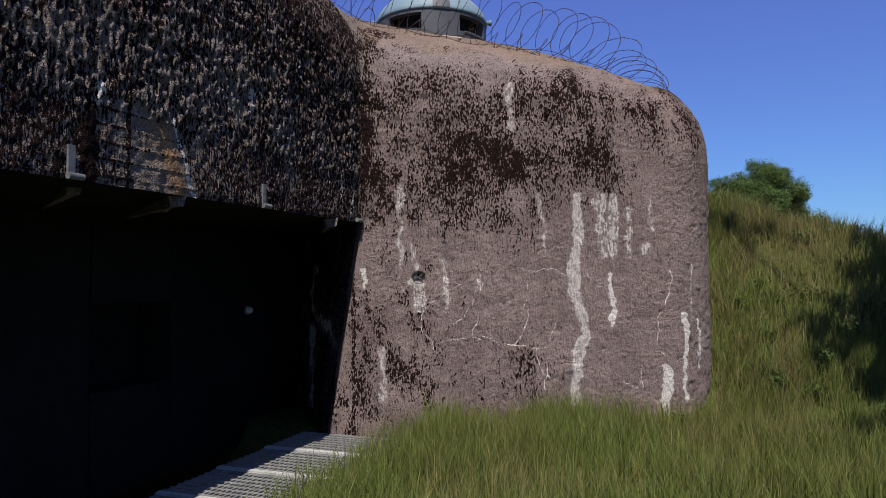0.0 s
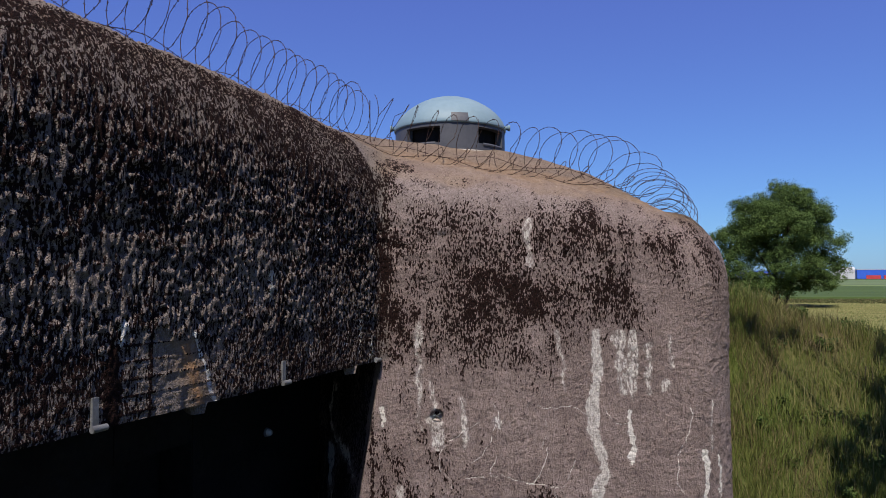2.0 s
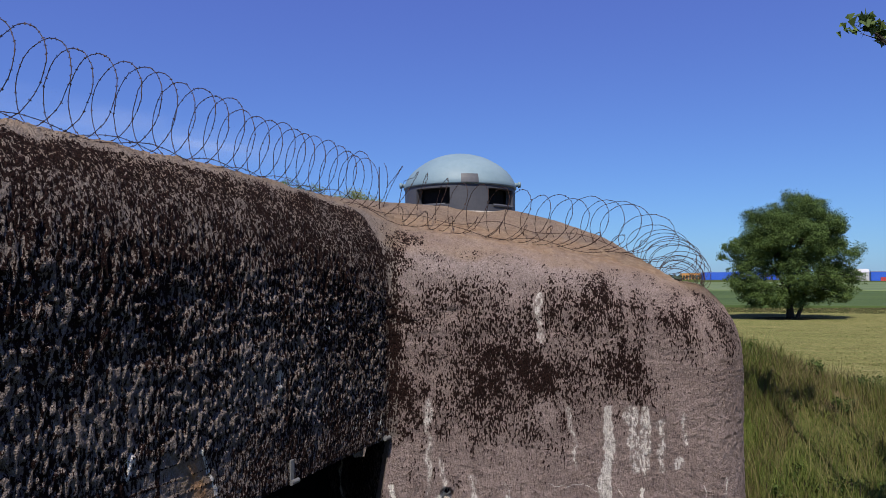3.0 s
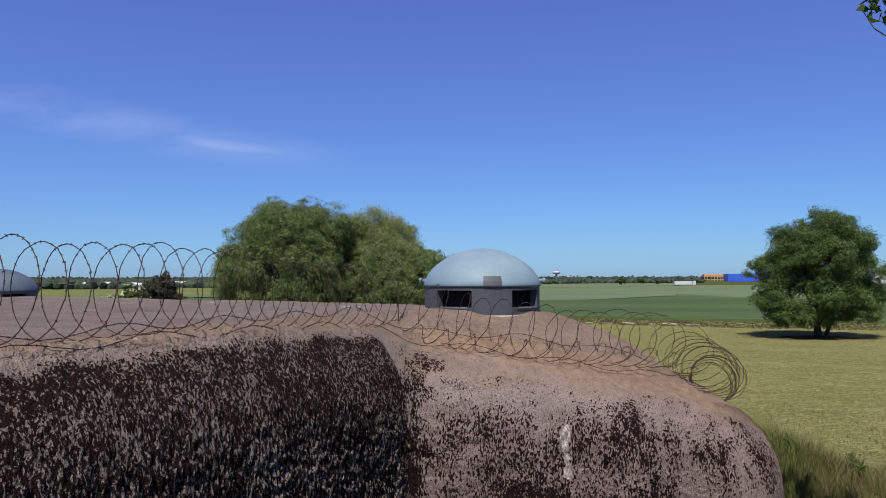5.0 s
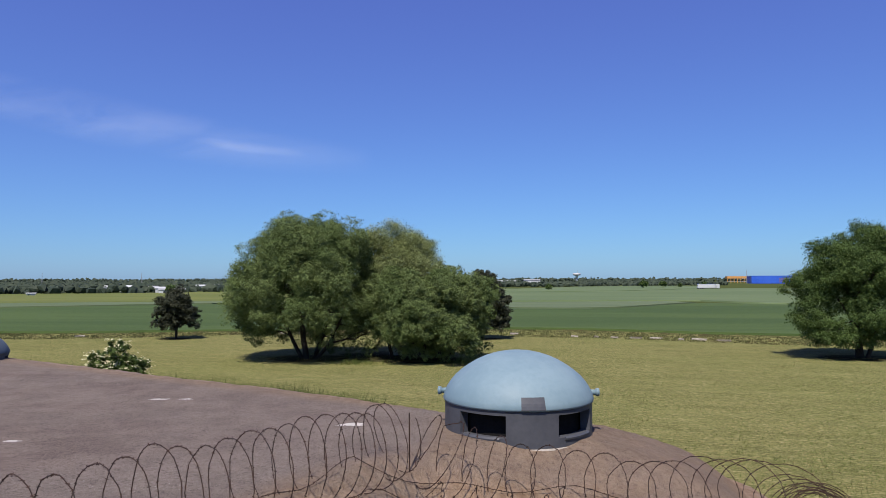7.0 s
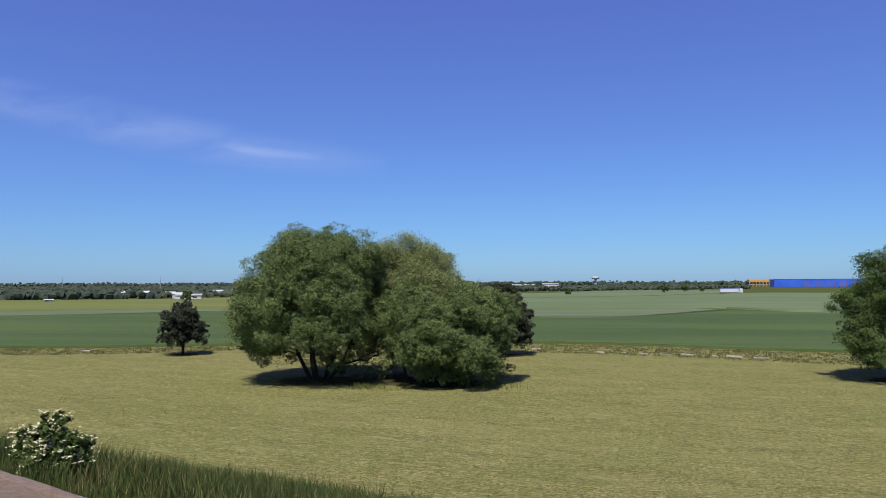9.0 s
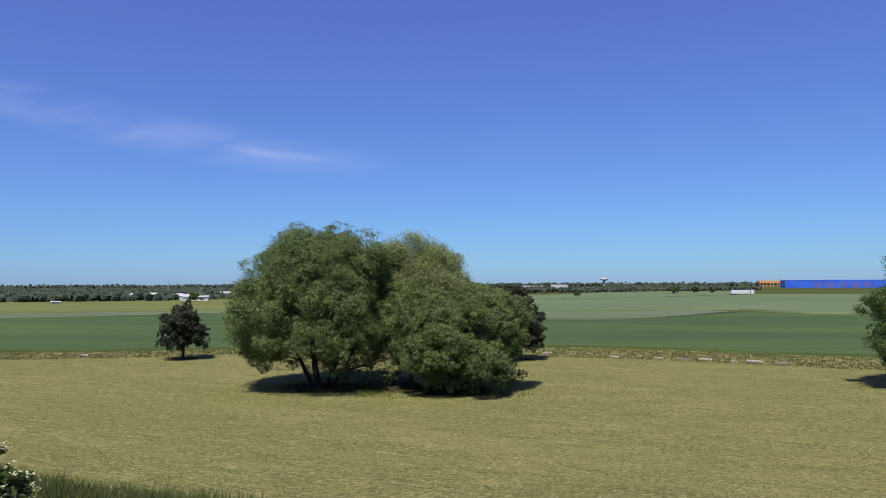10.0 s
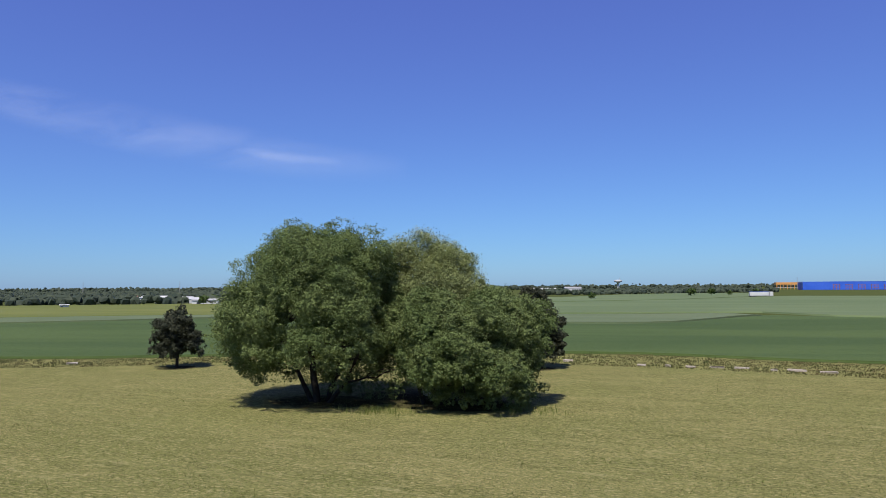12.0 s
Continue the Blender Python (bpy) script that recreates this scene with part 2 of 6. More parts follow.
BLACK_RUBBER = plain("rubber", (0.015, 0.015, 0.015), (0.03, 0.03, 0.03), 3.0, 0.8)
GLASS_DARK = plain("dark_glass", (0.02, 0.025, 0.03), (0.04, 0.045, 0.05), 0.3, 0.15)
MARGIN = leafy("margin_grass", (0.058, 0.072, 0.024), (0.098, 0.104, 0.040), (0.085, 0.080, 0.034), 0.25)
HAY_DARK = leafy("brown_stalks", (0.10, 0.088, 0.038), (0.19, 0.155, 0.075), (0.14, 0.112, 0.055), 0.2)
EDGE_STEEL = plain("bright_steel_edge", (0.40, 0.40, 0.39), (0.56, 0.56, 0.54), 8.0, 0.5, 0.25)
POLE = plain("grey_pole", (0.22, 0.22, 0.22), (0.30, 0.30, 0.30), 1.0, 0.6)


# ---- mesh helpers ----
def raw(name, verts, faces, attrs=None, smooth=False):
    """A mesh from vertex and face arrays (faces all of one length), with float layers on its points."""
    verts, faces = np.asarray(verts, float), np.asarray(faces, int)
    me = bpy.data.meshes.new(name)
    n, k = faces.shape
    me.vertices.add(len(verts))
    me.vertices.foreach_set("co", verts.ravel())
    me.loops.add(n * k)
    me.loops.foreach_set("vertex_index", faces.ravel())
    me.polygons.add(n)
    me.polygons.foreach_set("loop_start", np.arange(0, n * k, k))
    me.polygons.foreach_set("loop_total", np.full(n, k))
    me.polygons.foreach_set("use_smooth", np.full(n, smooth))
    me.update(calc_edges=True)
    for key, values in (attrs or {}).items():
        layer = me.attributes.new(key, "FLOAT", "POINT")
        layer.data.foreach_set("value", np.asarray(values, np.float32).ravel())
    return me


def thing(name, label, category, at=(0, 0, 0), group="", kind=""):
    """An empty at the thing's base, under which its parts go."""
    ob = new(name)
    ob.location = at
    ob.empty_display_size = 0.2
    return tagged(ob, label, category, group, kind)


def part(name, me, material, parent, label=""):
    """One mesh object under a thing or a part; coordinates are its parent's own."""
    if isinstance(me, bmesh.types.BMesh):
        bm, me = me, bpy.data.meshes.new(name)
        bm.to_mesh(me)
        bm.free()
    me.materials.clear()
    me.materials.append(material)
    ob = new(name, me)
    ob.parent = parent
    return tagged(ob, label)


def solo(name, me, material, label, category, at=(0, 0, 0), group="", kind=""):
    """A thing that is one mesh."""
    ob = part(name, me, material, None)
    ob.location = at
    return tagged(ob, label, category, group, kind)


def box(bm, lo, hi, bevel=0.0):
    lo, hi = Vector(lo), Vector(hi)
    made = bmesh.ops.create_cube(bm, size=1.0)["verts"]
    for v in made:
        v.co = Vector([lo[i] + (v.co[i] + 0.5) * (hi[i] - lo[i]) for i in range(3)])
    if bevel:
        edges = list({e for v in made for e in v.link_edges})
        bmesh.ops.bevel(bm, geom=edges, offset=bevel, segments=2, affect="EDGES")
    return bm


def boxed(lo, hi, bevel=0.0):
    return box(bmesh.new(), lo, hi, bevel)


def grid_faces(rows, cols, closed=False):
    i, j = np.meshgrid(np.arange(rows - 1), np.arange(cols if closed else cols - 1), indexing="ij")
    k = (j + 1) % cols
    return np.stack([i * cols + j, i * cols + k, (i + 1) * cols + k, (i + 1) * cols + j], -1).reshape(-1, 4)


def tubes(lines, sides=6):
    """Tapered tubes: every line is a list of (x, y, z, radius). Returns vertices and faces."""
    vs, fs, base = [], [], 0
    turn = np.linspace(0, 2 * np.pi, sides, endpoint=False)
    for line in lines:
        a = np.asarray(line, float)
        pts, rad = a[:, :3], a[:, 3]
        d = np.gradient(pts, axis=0)
        d /= np.linalg.norm(d, axis=1)[:, None] + 1e-9
        ref = np.where(np.abs(d[:, 2:3]) > 0.9, [[1.0, 0, 0]], [[0, 0, 1.0]])
        u = np.cross(d, ref)
        u /= np.linalg.norm(u, axis=1)[:, None] + 1e-9
        w = np.cross(d, u)
        ring = pts[:, None] + rad[:, None, None] * (np.cos(turn)[None, :, None] * u[:, None] + np.sin(turn)[None, :, None] * w[:, None])
        vs.append(ring.reshape(-1, 3))
        fs.append(grid_faces(len(a), sides, True) + base)
        base += len(a) * sides
    return np.concatenate(vs), np.concatenate(fs)


def lathe(profile, sides=64):
    """A surface turned about z from (radius, height) rows."""
    t = np.linspace(0, 2 * np.pi, sides, endpoint=False)
    pr = np.asarray(profile, float)
    v = np.stack([pr[:, :1] * np.cos(t), pr[:, :1] * np.sin(t), np.repeat(pr[:, 1:], sides, 1)], -1).reshape(-1, 3)
    return v, grid_faces(len(pr), sides, True)


def hashed(i, j, k, seed):
    h = (i * 374761393 + j * 668265263 + k * 2147483647 + seed * 974634599) & 0xFFFFFFFF
    h = ((h ^ (h >> 13)) * 1274126177) & 0xFFFFFFFF
    h = ((h ^ (h >> 16)) * 2246822519) & 0xFFFFFFFF
    return ((h ^ (h >> 15)) & 0xFFFFFF) / 0xFFFFFF


def lump(p, seed=0):
    """Smooth value noise, 0 to 1, on an (n, 3) array."""
    p = np.asarray(p, float)
    b = np.floor(p).astype(np.int64)
    f = p - b
    f = f * f * (3 - 2 * f)
    r = 0
    for dx in (0, 1):
        for dy in (0, 1):
            for dz in (0, 1):
                w = (f[:, 0] if dx else 1 - f[:, 0]) * (f[:, 1] if dy else 1 - f[:, 1]) * (f[:, 2] if dz else 1 - f[:, 2])
                r = r + w * hashed(b[:, 0] + dx, b[:, 1] + dy, b[:, 2] + dz, seed)
    return r


def fbm(p, octaves=4, seed=0):
    r, a, total = 0, 1.0, 0
    p = np.asarray(p, float)
    for o in range(octaves):
        r = r + a * lump(p * 2.0 ** o, seed + o)
        total += a
        a *= 0.55
    return r / total


def smooth(v, lo, hi):
    t = np.clip((v - lo) / (hi - lo), 0, 1)
    return t * t * (3 - 2 * t)


def cirrus_mat():
    k = Nodes("cirrus_cloud")
    p = k.pos()
    a = k.noise(k.scaled(p, (0.0016, 0.001, 0.006)), 1.0, 6.0, 0.6, 0.6)
    u = k.attr("veil")
    k.done((0.9, 0.9, 0.92), 1.0, spec=0.0)
    f = k.math("MULTIPLY", k.step(a, 0.22, 0.75), u)
    tr = k.n.new("ShaderNodeBsdfTransparent")
    mx = k.n.new("ShaderNodeMixShader")
    k.put(mx.inputs[0], f)
    k.l.new(tr.outputs[0], mx.inputs[1])
    k.l.new(k.bsdf.outputs[0], mx.inputs[2])
    k.l.new(mx.outputs[0], k.out.inputs["Surface"])
    return k.mat


CIRRUS = cirrus_mat()


# ---- the plan of the bunker ----
CORNER = np.array((-1.23, 10.2))        # inner corner between the facade and the wing
ALONG = np.array((0.3442, 0.9389))      # facade direction, towards the wing
OUT = np.array((0.9389, -0.3442))       # facade normal
LINTEL, ROOF = 3.07, 6.7


def rounded(points):
    """A closed outline from (x, y, radius) corners, as a dense polyline."""
    out, n = [], len(points)
    for i in range(n):
        p = np.array(points[i][:2])
        a, b = np.array(points[i - 1][:2]) - p, np.array(points[(i + 1) % n][:2]) - p
        a, b = a / np.linalg.norm(a), b / np.linalg.norm(b)
        half = math.acos(np.clip(a @ b, -1, 1)) / 2
        r = points[i][2]
        mid = (a + b) / np.linalg.norm(a + b)
        c = p + mid * r / math.sin(half)
        s, e = p + a * r / math.tan(half), p + b * r / math.tan(half)
        t0, t1 = math.atan2(*(s - c)[::-1]), math.atan2(*(e - c)[::-1])
        d = (t1 - t0 + math.pi) % (2 * math.pi) - math.pi
        for k in np.linspace(0, 1, 14):
            out.append(c + r * np.array((math.cos(t0 + d * k), math.sin(t0 + d * k))))
    return np.array(out)


START = CORNER - ALONG * 24
PLAN = rounded([(*START, 1.0), (*CORNER, 0.2), (4.25, 10.5, 0.97), (4.55, 17.3, 1.5), (-2.0, 15.9, 1.0), (-16.5, 23.3, 1.0), (-25, 24, 1.0), (-33, -4, 1.0)])


def resample(loop, fine, coarse, near):
    pts = []
    for a, b in zip(loop, np.roll(loop, -1, 0)):
        length = np.linalg.norm(b - a)
        step = fine if near((a + b) / 2) or (length > 3 and (near(a) or near(b))) else coarse
        k = max(1, int(math.ceil(length / step)))
        pts.extend(a + (b - a) * i / k for i in range(k))
    return np.array(pts)


RIM = resample(PLAN, 0.25, 0.25, lambda p: True)


def rim_gap(xy):
    """Distance to the bunker's outline, negative outside."""
    xy = np.asarray(xy, float)
    out = np.empty(len(xy))
    for i in range(0, len(xy), 4000):
        q = xy[i:i + 4000]
        out[i:i + 4000] = np.sqrt(((q[:, None] - RIM[None]) ** 2).sum(-1).min(1))
    inside = np.zeros(len(xy), bool)
    for a, b in zip(PLAN, np.roll(PLAN, -1, 0)):
        if a[1] == b[1]:
            continue
        cross = ((a[1] > xy[:, 1]) != (b[1] > xy[:, 1])) & (xy[:, 0] < (b[0] - a[0]) * (xy[:, 1] - a[1]) / (b[1] - a[1]) + a[0])
        inside ^= cross
    return np.where(inside, out, -out)


def shoulder(x):
    """Height at which the wall begins to curve, and height of the roof's rim."""
    return (np.interp(x, [-3.2, -1.6, -0.5, 1.4, 2.3, 3.4, 4.4], [5.5, 5.35, 4.95, 4.8, 4.65, 4.22, 4.0]),
            np.interp(x, [-3.2, -2.2, -1.7, -1.2, -0.5, 1.4, 2.3, 3.4, 4.5], [6.68, 6.58, 6.45, 6.27, 6.15, 5.85, 5.66, 5.32, 5.12]))


def roof_height(x, y, gap):
    rim = shoulder(x)[1]
    cap = ROOF - 1.5 * smooth(x, 0.2, 5.2)
    return np.minimum(cap, rim + 0.45 * np.maximum(gap - 0.9, -0.15))


CAP_EDGE = (5.9, 5.72, 5.7, 5.66, 5.58, 5.28, 4.95)  # where the tan top of the wing begins, along x
# stains of the wing wall: (x, z, x, z, width) of lime runs; (x, z, spread x, spread z, weight) of lichen
LIME_COLUMN = [(1.99, 3.48, 2.02, 3.0, 0.24), (2.02, 3.0, 1.92, 2.43, 0.30), (1.92, 2.43, 1.96, 2.0, 0.36), (1.96, 2.0, 2.07, 1.59, 0.30),
               (2.07, 1.59, 2.08, 1.34, 0.24), (2.08, 1.34, 1.96, 1.0, 0.28), (1.96, 1.0, 1.97, 0.40, 0.32)]
LIME_RUNS = [(2.33, 3.44, 2.38, 2.6, 0.2), (2.54, 3.42, 2.52, 2.52, 0.17), (2.79, 3.25, 2.78, 2.56, 0.12), (2.5, 2.27, 2.53, 1.53, 0.1),
             (1.44, 3.48, 1.54, 2.6, 0.08), (0.02, 2.45, 0.05, 1.81, 0.13), (0.54, 2.18, 0.56, 2.08, 0.11), (-0.64, 3.61, -0.6, 2.06, 0.11),
             (-0.43, 2.77, -0.39, 2.31, 0.08), (-0.37, 2.18, -0.36, 1.81, 0.18), (-1.16, 2.37, -1.16, 2.12, 0.09), (-0.89, 1.2, -0.87, 0.51, 0.17)]
LIME_EDGE = [(3.33, 0.89, 3.33, 0.16, 0.14), (3.63, 1.68, 3.66, 0.41, 0.09), (3.87, 1.6, 3.88, 0.89, 0.06), (3.75, 2.43, 3.76, 1.68, 0.05),
             (3.05, 2.72, 3.05, 2.62, 0.17), (1.01, 5.11, 1.0, 4.48, 0.12), (3.11, 3.4, 3.13, 2.94, 0.08)]
LICHEN = [(-0.75, 5.85, 0.5, 0.25, 1.0), (-0.3, 5.1, 0.6, 0.3, 0.6), (1.9, 4.84, 0.95, 0.36, 1.0), (3.05, 4.8, 0.55, 0.28, 0.9), (2.26, 4.1, 0.45, 0.55, 0.95),
          (0.19, 3.84, 0.55, 0.85, 1.0), (-0.74, 3.25, 0.42, 0.6, 1.0), (1.04, 3.9, 0.5, 0.4, 1.0), (1.16, 3.1, 0.4, 0.45, 0.8), (-0.45, 2.6, 0.35, 0.35, 0.85),
          (-1.1, 4.3, 0.2, 1.0, 0.6), (1.47, 4.86, 0.5, 0.25, 0.95), (3.6, 4.5, 0.4, 0.5, 0.75), (-0.75, 1.0, 0.6, 0.7, 1.0),
          (-0.33, 1.26, 0.13, 0.8, 0.85), (-1.25, 0.6, 0.4, 0.4, 0.7), (0.63, 0.8, 0.35, 0.42, 1.0), (1.1, 0.75, 0.45, 0.34, 1.0), (-0.7, 1.7, 0.45, 0.35, 0.6), (-1.15, 1.5, 0.35, 0.5, 0.75), (-0.95, 0.6, 0.5, 0.4, 1.0), (-0.2, 0.8, 0.3, 0.5, 1.0), (-1.4, 0.4, 0.4, 0.4, 0.95), (1.35, 0.8, 0.4, 0.22, 0.9)]
# cracks: x, z, heading (degrees), length
CRACKS = [(1.12, 2.4, 0, 0.75), (1.24, 2.18, -80, 0.42), (0.52, 1.66, -85, 0.27), (0.54, 1.41, 8, 0.7), (0.03, 1.35, 0, 0.52), (1.26, 1.78, -80, 0.52),
          (1.33, 1.25, -42, 0.65), (1.53, 0.93, -96, 0.35), (1.68, 1.6, -90, 0.3), (-0.2, 1.89, 2, 0.55), (3.38, 2.38, -98, 0.6), (3.27, 1.8, -88, 0.8),
          (2.96, 0.97, -100, 0.42), (-0.3, 1.85, -88, 0.8), (0.47, 2.43, -88, 0.62), (0.39, 1.81, -140, 0.35), (2.14, 2.31, -33, 0.42), (1.01, 1.26, -12, 0.5), (2.1, 0.89, -6, 0.85)]


def crack_lines():
    rng = np.random.default_rng(5)
    lines = []
    for x, z, head, length in CRACKS:
        p, pts, left, veer = np.array((x, z)), [(x, z)], length, 0.0
        while left > 0:
            veer = 0.75 * veer + rng.normal(0, 17)
            a = radians(head + veer)
            p = p + 0.035 * np.array((math.cos(a), math.sin(a)))
            pts.append(tuple(p))
            left -= 0.035
        lines.append(np.array(pts))
    return lines


CRACK_LINES = crack_lines()


def to_segment(u, z, a, b, c, d):
    ex, ez = c - a, d - b
    t = np.clip(((u - a) * ex + (z - b) * ez) / (ex * ex + ez * ez + 1e-9), 0, 1)
    return np.hypot(u - a - t * ex, z - b - t * ez)


def stains(p, up, gap):
    """Stain layers of the concrete at points p: dark lichen with painted shade, white lime, rust, pale bare patches."""
    x, y, z = p.T
    fc = (p[:, :2] - CORNER) @ ALONG
    off = (p[:, :2] - CORNER) @ OUT
    face = (fc < -0.02) & (y < 10.35) & ~((z < 3.12) & (off < -0.1))
    warp = np.stack([lump(p * 5, 11), lump(p * 5, 12)], 1) - 0.5
    warp2 = np.stack([lump(p * 19, 13), lump(p * 19, 14)], 1) - 0.5
    wide = np.stack([lump(p * 1.6, 15), lump(p * 1.6, 16)], 1) - 0.5
    u = x + 0.22 * wide[:, 0] + 0.16 * warp[:, 0] + 0.05 * warp2[:, 0]
    w = z + 0.22 * wide[:, 1] + 0.16 * warp[:, 1] + 0.05 * warp2[:, 1]
    rough = fbm(p * (2.6, 2.6, 1.7), 5, 3) - 0.5
    spot = fbm(p * (9, 9, 4.5), 3, 7) - 0.5
    flat = smooth(up, 0.62, 0.95)
    # wing wall
    d = np.zeros(len(p))
    for a, b, sx, sz, weight in LICHEN:
        d = np.maximum(d, weight * np.exp(-((u - a) / sx) ** 2 - ((w - b) / sz) ** 2))
    d = 0.185 + 0.345 * d ** 0.8 + 1.05 * rough * (0.25 + 0.9 * d) + 0.95 * spot * (0.25 + 0.9 * d)
    d = d + 0.13 * smooth(z, 2.7, 3.6) * smooth(-x, -3.4, -1.8) * smooth(-z, -5.6, -5.2) + 0.05 * smooth(z, 4.2, 4.8)
    d = d + 0.05 * smooth(z, 2.9, 3.4) * smooth(-z, -5.3, -4.9)
    d = np.where(d > 0.44, 0.44 + 0.55 * (d - 0.44), d)
    d -= 0.10 * smooth(x, 2.4, 3.4) * smooth(-z, -4.0, -3.2)
    d += (0.08 + 0.9 * rough + 0.5 * spot) * smooth(-(x + 1.2), -0.5, 0.05) * smooth(z, 2.9, 3.4) * smooth(-z, -5.9, -5.5)
    lime, grey = np.zeros(len(p)), np.zeros(len(p))
    jag = x + 0.09 * warp[:, 0] + 0.06 * warp2[:, 0]
    for a, b, c, e, width in LIME_COLUMN:
        s = to_segment(jag, z, a, b, c, e)
        half = width * (0.28 + 0.45 * (lump(p * (7, 7, 4), 18) - 0.5))
        grey = np.maximum(grey, 0.95 * smooth(-s, -half - 0.02, -half + 0.03))
        lime = np.maximum(lime, (0.34 + 1.5 * rough) * smooth(-s, -half, -0.6 * half))
    for a, b, c, e, width in LIME_RUNS + LIME_EDGE:
        t = np.clip((b - z) / (b - e + 1e-6), 0, 1)
        half = 0.5 * width * (1.0 - 0.35 * t + 0.9 * (lump(np.stack([x * 0 + a * 9, x * 0, z * 6], 1), 17) - 0.5))
        s = to_segment(jag, z, a, b, c, e)
        m = smooth(-s, -half - 0.02, -half + 0.02)
        bright = 0.75 if width in (0.1, 0.14, 0.09, 0.06, 0.16) else 0.36
        lime = np.maximum(lime, m * (bright + 0.5 * rough))
        grey = np.maximum(grey, 0.7 * m)
    for line in CRACK_LINES:
        near = (np.abs(x - line[:, 0].mean()) < 0.8) & (np.abs(z - line[:, 1].mean()) < 0.8) & ~face & (up < 0.1)
        if near.any():
            s = np.full(near.sum(), 9.0)
            for q, r in zip(line[:-1], line[1:]):
                s = np.minimum(s, to_segment(x[near], z[near], *q, *r))
            lime[near] = np.maximum(lime[near], 0.70 * smooth(-s, -0.0135, -0.003) * smooth(lump(p[near] * 5, 19), 0.05, 0.3))
    d = d - 0.35 * np.maximum(grey, lime)
    # inside of the spalled hole: its shade painted in with the dark layer
    hole = np.hypot(x + 0.36, z - 2.25) + 0.12 * warp[:, 0]
    d = np.where((hole < 0.07) & ~face & (up < 0.1), 0.8, d)
    # facade: lichen-dark above, bare formwork patch with rust over the opening
    streak = fbm(np.stack([fc * 3.2, fc * 0, z * 0.7], 1), 4, 21) - 0.5
    pale_zone = 1.15 * np.exp(-((fc + 5.2) / 1.5) ** 2 - ((z - 4.3) / 0.5) ** 2) + 0.6 * np.exp(-((fc + 2.9) / 0.5) ** 2 - ((z - 4.2) / 0.4) ** 2)
    band = smooth(z + 0.2 * wide[:, 1], 3.55, 3.75)
    # darkest between the nodules: lichen, and crevice shade painted in
    df = 0.635 - 0.03 * band - 0.20 * pale_zone - 0.04 * smooth(z, 5.7, 6.3) + 0.25 * spot * band + 0.6 * rough + 0.3 * streak - 0.22 * (crust(p) - 0.4) * band
    df = df + 0.07 * smooth(z, 5.0, 5.4) + 0.05 * smooth(fc, -2.4, -1.6) * smooth(z, 3.9, 4.3)
    df = np.where(df > 0.52, 0.52 + 0.45 * (df - 0.52), df)
    lf = np.zeros(len(p))
    for a, b, c, e, width in ((-1.7, 4.9, -1.75, 4.5, 0.09), (-2.65, 4.35, -2.7, 4.05, 0.09), (-0.55, 3.65, -0.6, 3.3, 0.13), (-0.25, 3.4, -0.28, 3.1, 0.12), (-4.75, 3.9, -4.75, 3.75, 0.1), (-0.95, 3.55, -0.95, 3.4, 0.06), (-3.9, 3.75, -3.53, 3.08, 0.07)):
        s = to_segment(fc + 0.35 * (jag - x) + 0.1 * warp[:, 0], z, a, b, c, e)
        lf = np.maximum(lf, (0.78 + 0.7 * rough) * smooth(-s, -0.55 * width - 0.02, -0.55 * width + 0.03))
    right = -3.54 - 0.46 * (z - 3.07)
    bare = smooth(fc + warp[:, 0] * 0.12, -4.80, -4.74) * smooth(right - fc + 0.08 * warp[:, 0], -0.03, 0.04) * smooth(-z + 0.5 * warp[:, 1] + 0.30 * (fc + 4.7), -3.75, -3.55)
    boards = smooth(-np.abs((z - 3.07) % 0.145 - 0.07), -0.014, -0.004) + smooth(-np.abs(fc + 4.42 + 0.02 * warp[:, 0]), -0.03, -0.01)
    orange = np.exp(-((fc - right + 0.21 + 0.1 * warp[:, 0]) / 0.19) ** 2) * smooth(-z, -4.0, -3.7)
    df = df * (1 - bare) + bare * (0.16 + 0.3 * smooth(-fc, 4.0, 4.75) + 0.35 * boards + 0.35 * rough) + 0.8 * np.exp(-((fc + 4.84) / 0.05) ** 2) * smooth(-z, -3.8, -3.5)
    lf = lf * (1 - 0.5 * boards * bare)
    d, lime, grey = np.where(face, df, d), np.where(face, lf, lime), np.where(face, 0.0, grey)
    rust = np.where(face, 0.95 * orange * bare, 0.0)
    pale = np.where(face, 0.09 + 0.1 * bare, 0.85 * grey)
    # roof and shoulders
    upper = smooth(z, 5.1, 5.75) * (1 - flat)
    rim = smooth(gap, 0.35, 0.85) * smooth(-gap, -1.7, -1.0)
    wing = smooth(x, -1.8, -0.6) * (y > 9)
    grain = fbm(np.stack([x * 3, y * 9, z * 2], 1), 3, 35) - 0.5
    d = np.where(up > 0.15, d * (1 - 0.95 * smooth(gap + 0.3 * rough + 0.1 * warp[:, 0], np.where(face, 0.38, 0.42), np.where(face, 0.64, 0.7))) + 0.12 * flat + 0.25 * spot * flat, d)
    rust = np.maximum(rust, np.clip(flat * (0.85 * rim * (0.8 + 1.4 * rough) + wing * (0.42 + 0.9 * rough + 0.5 * grain)), 0, 0.85))
    cap = np.interp(x, [-1.4, -0.8, 0.0, 1.0, 2.0, 3.0, 4.0], CAP_EDGE) + 0.25 * wide[:, 1] + 0.1 * warp[:, 1]
    tan = smooth(z - cap, -0.03, 0.08) * smooth(x, -1.6, -1.1) * (up > 0.05)
    rust = np.maximum(rust, tan * (0.50 + 0.5 * rough + 0.5 * grain))
    d = d * (1 - 0.85 * tan * smooth(x, -0.9, -0.3))
